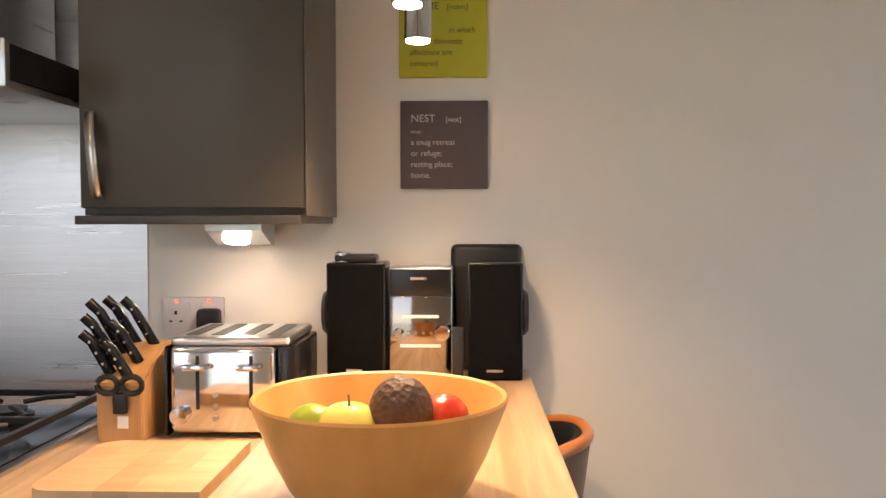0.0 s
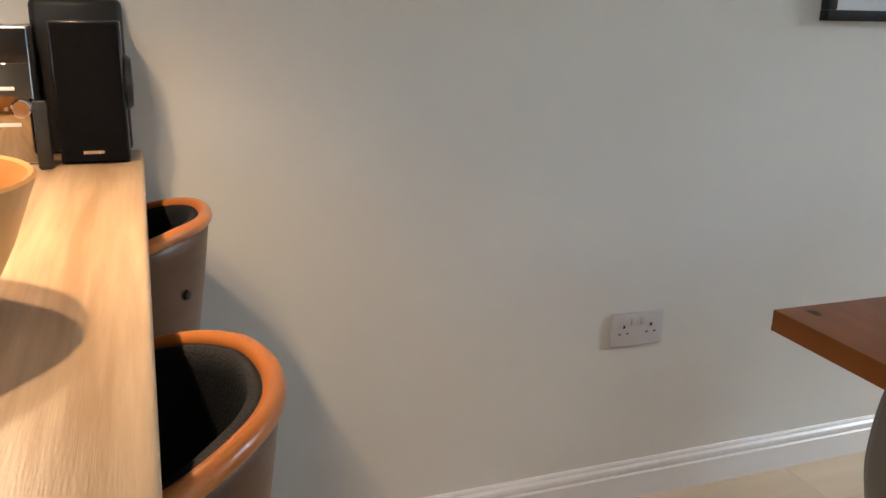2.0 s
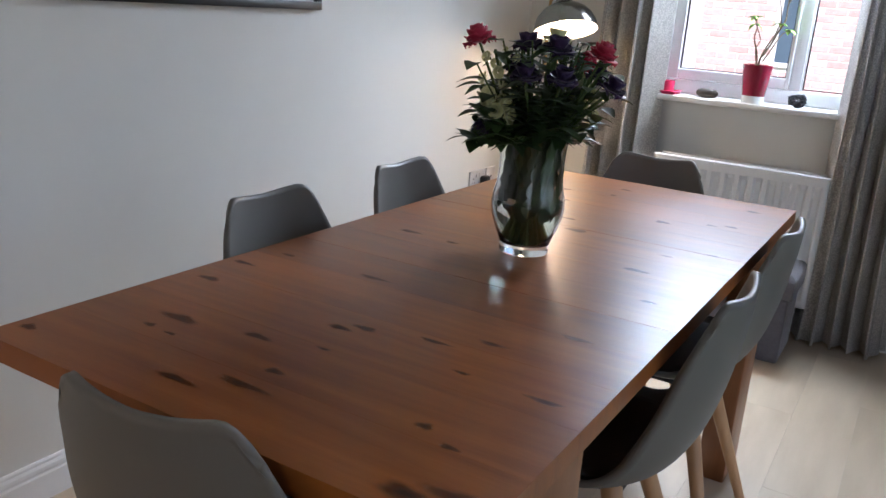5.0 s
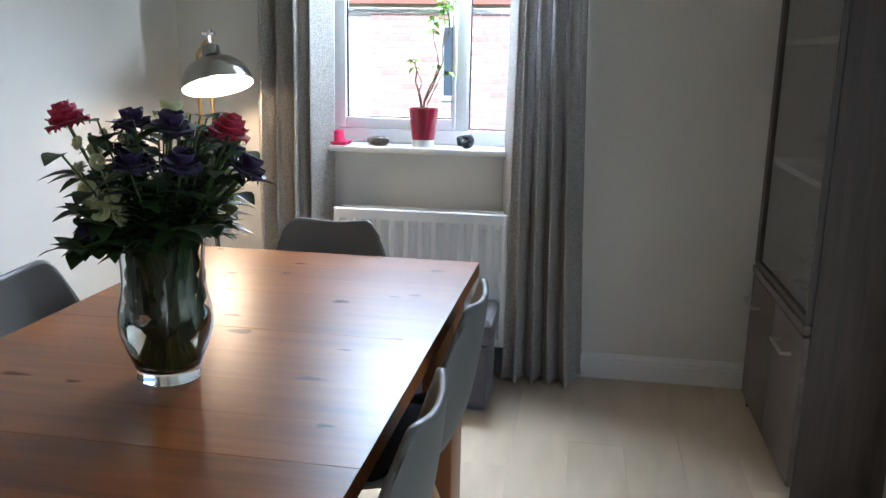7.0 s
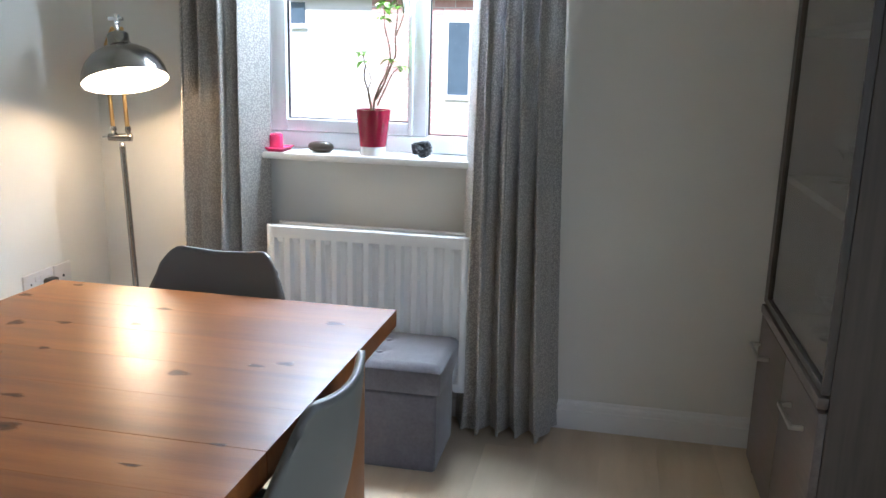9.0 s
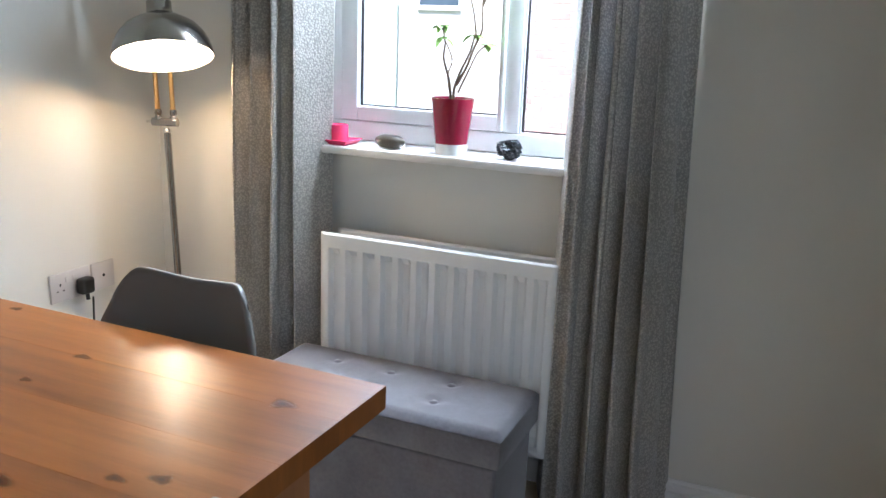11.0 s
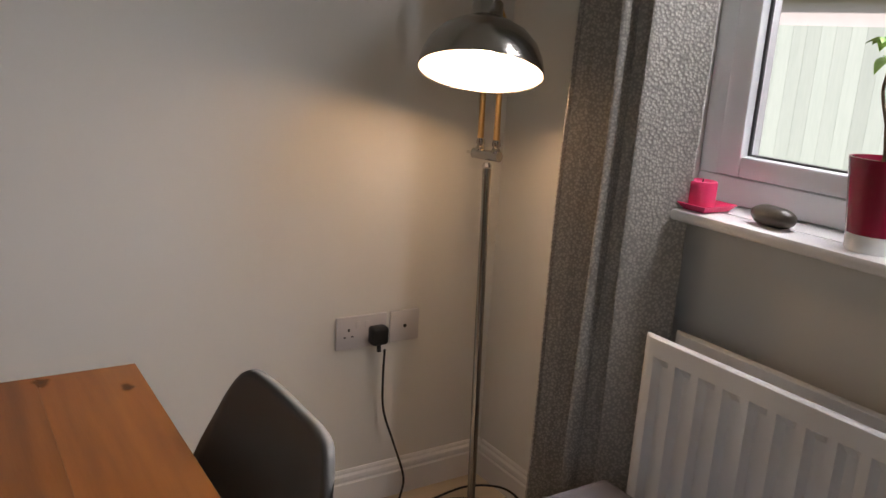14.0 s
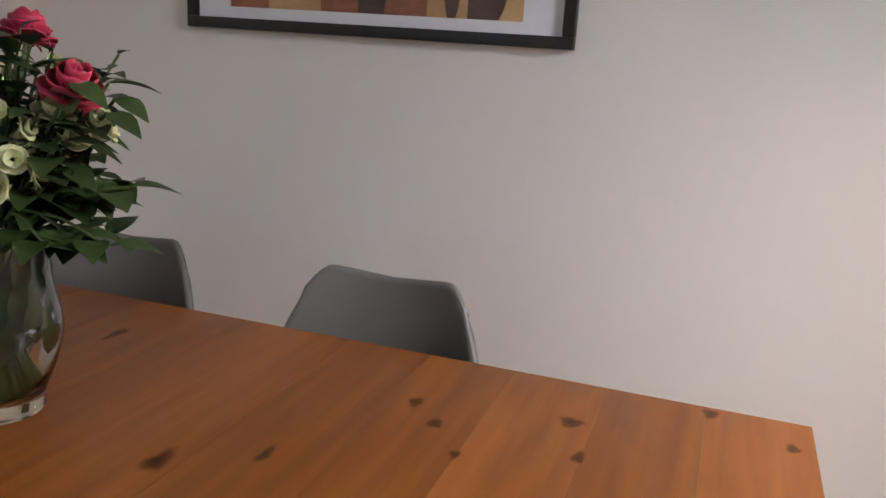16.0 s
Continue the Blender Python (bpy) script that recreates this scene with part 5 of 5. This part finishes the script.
cb = thing("chopping_board", "thick end-grain wooden chopping board with rounded corners", "chopping board", pose(0.672, -4.75, 0.91))
for i in range(5):
    y0 = -0.112 + i * 0.0436
    b = box(-0.118, 0.112, y0, y0 + 0.0434, 0.0015, 0.04)
    if i == 0:
        ends = [e for e in b.edges if abs(e.verts[0].co.z - e.verts[1].co.z) > 0.03 and e.verts[0].co.y < y0 + 0.001]
        bmesh.ops.bevel(b, geom=ends, offset=0.034, segments=6, affect="EDGES", profile=0.5)
    part("strip", b, M_BOARD, cb, angle=30)
for i in (-1, 1):
    part("foot", box(-0.08, 0.08, i * 0.08 - 0.008, i * 0.08 + 0.008, 0.0, 0.0014), M_RUBBER, cb, smooth=False)

bw = thing("fruit_bowl", "large turned bamboo fruit bowl on the bar", "bowl", pose(0.858, -4.419, 0.96) @ Matrix.Diagonal((0.965, 0.965, 0.985, 1.0)))
part("bowl", lathe(bmesh.new(), [(0, 0), (0.078, 0), (0.084, 0.004), (0.104, 0.03), (0.122, 0.065), (0.138, 0.105), (0.1455, 0.124), (0.143, 0.127), (0.138, 0.125), (0.13, 0.105), (0.114, 0.066), (0.096, 0.033), (0.07, 0.014), (0, 0.011)], 72), M_BOWL, bw)


def fruit(name, label, cat, p, rad, squash, mt, bump=0.02, dimple=0.0):
    b = bmesh.new()
    bmesh.ops.create_icosphere(b, subdivisions=4, radius=1)
    for v in b.verts:
        c = v.co.copy()
        k = 1 + bump * noise.noise(c * 2.2)
        dz = dimple * math.exp(-(c.x ** 2 + c.y ** 2) / 0.06) * math.copysign(1, c.z)
        v.co = Vector((c.x * squash[0], c.y * squash[1], (c.z - dz) * squash[2])) * rad * k
    f = thing(name, label, cat, pose(*p), "fruit in the bowl")
    part("skin", b, mt, f)
    return f


M_AVO = mat("avocado_skin", (0.05, 0.028, 0.018), (0.12, 0.065, 0.04), 20, 0.62, bump=0.6, bscale=140, voronoi=True)
M_APPLEG = mat("yellow_apple_skin", (0.62, 0.6, 0.12), (0.78, 0.74, 0.24), 6, 0.25, coat=0.2)
M_APPLER = mat("red_apple_skin", (0.45, 0.02, 0.02), (0.6, 0.12, 0.04), 8, 0.25, coat=0.2, stretch=(3, 3, 0.6))
M_LIME2 = mat("lime_skin", (0.22, 0.35, 0.02), (0.34, 0.46, 0.04), 12, 0.4, bump=0.3, bscale=90)
M_LEMON = mat("lemon_skin", (0.75, 0.5, 0.03), (0.85, 0.6, 0.06), 12, 0.4, bump=0.3, bscale=90)
fruit("avocado", "dark brown bumpy avocado in the bowl", "avocado", (0.862, -4.396, 1.066), 0.0355, (0.98, 1.0, 1.12), M_AVO)
ap = fruit("yellow_apple", "pale yellow-green apple in the bowl", "apple", (0.872, -4.452, 1.05), 0.034, (1, 1, 0.88), M_APPLEG, 0.02, 0.3)
part("stalk", tube(bmesh.new(), [(0, 0, 0.018), (0.001, 0.001, 0.028), (0.004, 0.001, 0.038)], 0.0013, 6), M_TWIG, ap)
fruit("lime", "small green lime in the bowl", "lime", (0.862, -4.493, 1.048), 0.026, (1, 1.12, 1), M_LIME2)
fruit("red_apple", "red and yellow apple in the bowl", "apple", (0.825, -4.352, 1.052), 0.03, (1, 1, 0.9), M_APPLER, 0.02, 0.3)
fruit("lemon", "yellow lemon half hidden in the bowl", "lemon", (0.885, -4.362, 1.03), 0.028, (1.25, 1, 1), M_LEMON)
fruit("lemon", "yellow lemon half hidden in the bowl", "lemon", (0.815, -4.45, 1.02), 0.032, (1.2, 1, 1), M_LEMON)


def speaker(y0, y1, side):
    s = thing("bookshelf_speaker", "black bookshelf loudspeaker with cloth grille on the bar", "loudspeaker", pose(0.09, (y0 + y1) / 2, 0.96), "pair of loudspeakers")
    w = (y1 - y0) / 2
    part("cabinet", box(-0.055, 0.042, -w, w, 0.0, 0.232, bevel=0.004), M_BLACKG, s)
    part("grille", box(0.0425, 0.052, -w + 0.004, w - 0.004, 0.004, 0.228, bevel=0.004), M_BLACKM, s)
    part("badge", box(0.0521, 0.053, -0.018, 0.014, 0.018, 0.023), M_NICKEL, s, smooth=False)
    part("side_woofer", lathe(bmesh.new(), [(0, 0), (0.045, 0), (0.047, 0.004), (0.04, 0.012), (0, 0.014)], 32, (0, side * w, 0), pose(-0.005, 0, 0.13, -90 * side, 0, 0)), M_BLACKP, s)
    return s


speaker(-4.604, -4.487, -1)
speaker(-4.324, -4.216, 1)
hf = thing("stereo_unit", "black and mirrored micro stereo between the speakers", "stereo", pose(0.08, -4.418, 0.96))
part("case", box(-0.075, 0.04, -0.063, 0.063, 0.0, 0.222, bevel=0.004), M_STEEL, hf)
part("display_band", box(0.0405, 0.044, -0.061, 0.061, 0.165, 0.219, bevel=0.001), M_BLACKG, hf, "black display band")
part("mirror_panel", box(0.0405, 0.0435, -0.061, 0.061, 0.004, 0.1645, bevel=0.001), M_SMOKE, hf, "mirrored front panel")
for z, w in ((0.122, 0.036), (0.064, 0.04)):
    part("label_bar", box(0.0436, 0.0442, -w, w, z, z + 0.006), M_WHITEC, hf, smooth=False)
part("maker_mark", box(0.0441, 0.0446, -0.02, 0.012, 0.198, 0.203), M_NICKEL, hf, smooth=False)
for k, yy in enumerate((-0.024, -0.009, 0.006, 0.021)):
    part("button", lathe(bmesh.new(), [(0, 0), (0.004, 0), (0.0035, 0.004), (0, 0.004)], 14, (0.0436, yy, 0.093), pose(0, 0, 0, 0, 90, 0)), M_CHROME, hf)
for yy, r in ((-0.045, 0.009), (0.043, 0.016)):
    part("knob", lathe(bmesh.new(), [(0, 0), (r, 0), (r * 0.95, 0.01), (r * 0.8, 0.012), (0, 0.012)], 24, (0.0436, yy, 0.093), pose(0, 0, 0, 0, 90, 0)), M_CHROME, hf)
bp = part("leaning_black_case", box(0.004, 0.03, -4.36, -4.212, 0.9605, 1.226, bevel=0.012, seg=3), M_BLACKP, None)
tagged(bp, "flat black case leaning on the wall behind a speaker", "case")
rc = part("remote_control", box(0.155, 0.172, -4.355, -4.333, 0.9605, 1.07, bevel=0.004), M_BLACKP, None)
tagged(rc, "slim black remote control standing by the speaker", "remote control")
rc2 = thing("silver_remote", "small silver and black gadget lying on the speaker", "gadget", pose(0.09, -4.545, 1.1925))
part("body", box(-0.02, 0.03, -0.045, 0.04, 0.0, 0.016, bevel=0.006), M_BLACKP, rc2)
part("silver_end", lathe(bmesh.new(), [(0, 0), (0.017, 0), (0.017, 0.018), (0.012, 0.021), (0, 0.021)], 24, (0.012, -0.03, 0.0005)), M_CHROME, rc2)


def sign(yc, z0, w, mt, name, label, ink, lines):
    s = thing(name, label, "wall sign", pose(0, yc, z0))
    part("canvas", box(0.0005, 0.016, -w / 2, w / 2, 0, w, bevel=0.002), mt, s)
    for body, size, yy, zz in lines:
        lettering("lettering", body, size, ink, s, pose(0.0166, yy, zz, 90, 0, 90))


sign(-4.374, 1.342, 0.184, M_PLUM, "plum_sign", "square plum wall canvas with pale typewriter lettering", M_INKW,
     (("NEST", 0.022, -0.07, 0.14), ("[nest]", 0.014, 0.003, 0.14), ("noun", 0.011, -0.07, 0.116), ("a snug retreat", 0.0165, -0.07, 0.092), ("or refuge;", 0.0165, -0.07, 0.069), ("resting place;", 0.0165, -0.07, 0.046), ("home.", 0.0165, -0.07, 0.023)))
sign(-4.376, 1.575, 0.184, M_LIME, "lime_sign", "square lime green wall canvas with dark typewriter lettering", M_INKD,
     (("HOME", 0.022, -0.07, 0.14), ("[hohm]", 0.015, 0.008, 0.14), ("in which", 0.0165, 0.012, 0.092), ("domestic", 0.0165, -0.02, 0.069), ("affections are", 0.0165, -0.07, 0.046), ("centered", 0.0165, -0.07, 0.023)))

for xx in (0.48, 0.69):
    pn = thing("pendant_lamp", "slim chrome cylinder pendant lamp over the bar, lit", "pendant lamp", pose(xx, -4.4, 1.55), "pendants over the bar")
    part("cylinder", lathe(bmesh.new(), [(0.0, 0.0), (0.021, 0.0), (0.021, 0.17), (0.019, 0.174), (0.004, 0.176), (0, 0.176)], 32), M_CHROME, pn)
    part("lens", lathe(bmesh.new(), [(0, -0.0025), (0.0175, -0.0025), (0.0185, -0.0005), (0, -0.0005)], 24), M_DIODE, pn, "lit lens")
    part("cord", tube(bmesh.new(), [(0, 0, 0.176), (0, 0, 0.5), (0, 0, 0.83)], 0.0022, 8), M_BLACKP, pn)
    part("ceiling_rose", lathe(bmesh.new(), [(0, 0.82), (0.045, 0.82), (0.05, 0.85), (0, 0.85)], 28), M_CHROME, pn)


def bar_stool(m):
    s = thing("bar_stool", "bentwood bucket bar stool lined in black leather", "bar stool", m, "stools at the bar")

    def rim(a):
        return 0.892 - 0.11 * max(0, abs(a) / 2.0 - 0.25) ** 1.5

    def ring(off, zt):
        def f(u, v):
            a = -2.0 + 4.0 * u
            r = (0.13 + 0.047 * v ** 0.8) + off
            return Vector((r * math.sin(a), r * math.cos(a) * 0.95, 0.6 + (rim(a) - zt - 0.6) * v))
        return f
    part("outer_shell", sheet(bmesh.new(), 48, 10, ring(0.012, 0.002)), M_WALNUT, s, "walnut plywood shell", solid=0.008, angle=80)
    part("lining", sheet(bmesh.new(), 48, 10, ring(-0.004, 0.0)), M_BLACKL, s, "black leather lining", solid=0.02, angle=80)
    edge = []
    for i in range(49):
        a = -2.0 + 4.0 * i / 48
        edge.append((0.187 * math.sin(a), 0.187 * math.cos(a) * 0.95, rim(a)))
    part("bentwood_edge", tube(bmesh.new(), edge, 0.011, 12), M_ORANGEW, s, "orange-brown bentwood edge")
    part("seat", lathe(bmesh.new(), [(0, 0.6), (0.135, 0.6), (0.145, 0.62), (0.14, 0.655), (0.13, 0.67), (0, 0.672)], 40), M_BLACKL, s)
    part("column", lathe(bmesh.new(), [(0.028, 0.02), (0.028, 0.35), (0.02, 0.36), (0.02, 0.6)], 24), M_CHROME, s)
    part("footrest", tube(bmesh.new(), [(0.15 * math.sin(2 * math.pi * i / 32), -0.08 + 0.12 * math.cos(2 * math.pi * i / 32), 0.28) for i in range(33)], 0.009, 8), M_CHROME, s)
    part("base", lathe(bmesh.new(), [(0, 0), (0.2, 0), (0.205, 0.006), (0.19, 0.014), (0.05, 0.03), (0.03, 0.05), (0, 0.05)], 48), M_CHROME, s)
    part("bolt", lathe(bmesh.new(), [(0, 0), (0.008, 0), (0.007, 0.004), (0, 0.005)], 14, (0.0765, 0.156, 0.79), pose(0, 0, 0, -90, 0, -25)), M_BLACKP, s)
    return s


stool = bar_stool(pose(0.25, -4.285, 0, rz=-12))
copy_thing(stool, pose(0.905, -4.272, 0, rz=-8))

for ob in bpy.data.objects:
    if ob not in elsewhere and ob.parent is None:
        ob.location.y += KY

# ---- pieces of floor and brickwork ----
plank_mesh = {}
for r in range(14):
    x = 0.001 + r * 0.19
    w = min(0.19, XR - x)
    y = YN - 0.002
    first = (1.2, 0.42, 0.86, 0.2, 0.64)[r % 5]
    while y > YS + 0.01:
        l = round(min(first, y - YS), 4)
        first = 1.2
        if (l, w) not in plank_mesh:
            plank_mesh[l, w] = mesh_of("floor_plank", box(0.0003, w - 0.0003, 0.0003 - l, -0.0003, -0.0035, 0.0, bevel=0.0003, seg=1), M_FLOOR, False)
        o = new("floor_plank", plank_mesh[l, w])
        o.parent, o.location = floor, (x, y, 0)
        y -= l

brick_mesh = mesh_of("brick", box(0, 0.215, -0.022, 0.019, 0, 0.065, bevel=0.003, seg=1), M_BRICK, False)
half_mesh = mesh_of("brick", box(0, 0.1025, -0.022, 0.019, 0, 0.065, bevel=0.003, seg=1), M_BRICK, False)
rest = bmesh.new()
for j in range(27):
    z = -0.18 + j * 0.075
    x = -0.7
    first = True
    while x < 4.3:
        l = 0.1025 if first and j % 2 else 0.215
        first = False
        if not (x + l > 0.13 and x < 0.35 and z + 0.065 > 0.83 and z < 1.62):
            if x < 1.75 and z > 0.1:
                o = new("brick", brick_mesh if l > 0.2 else half_mesh)
                o.parent, o.location = core, (x, 0, z)
            else:
                bx(rest, x, x + l, -0.022, 0.019, z, z + 0.065)
        x += l + 0.01
tagged(part("brickwork", rest, M_BRICK, core, "", False), "", "", "", "stuff")
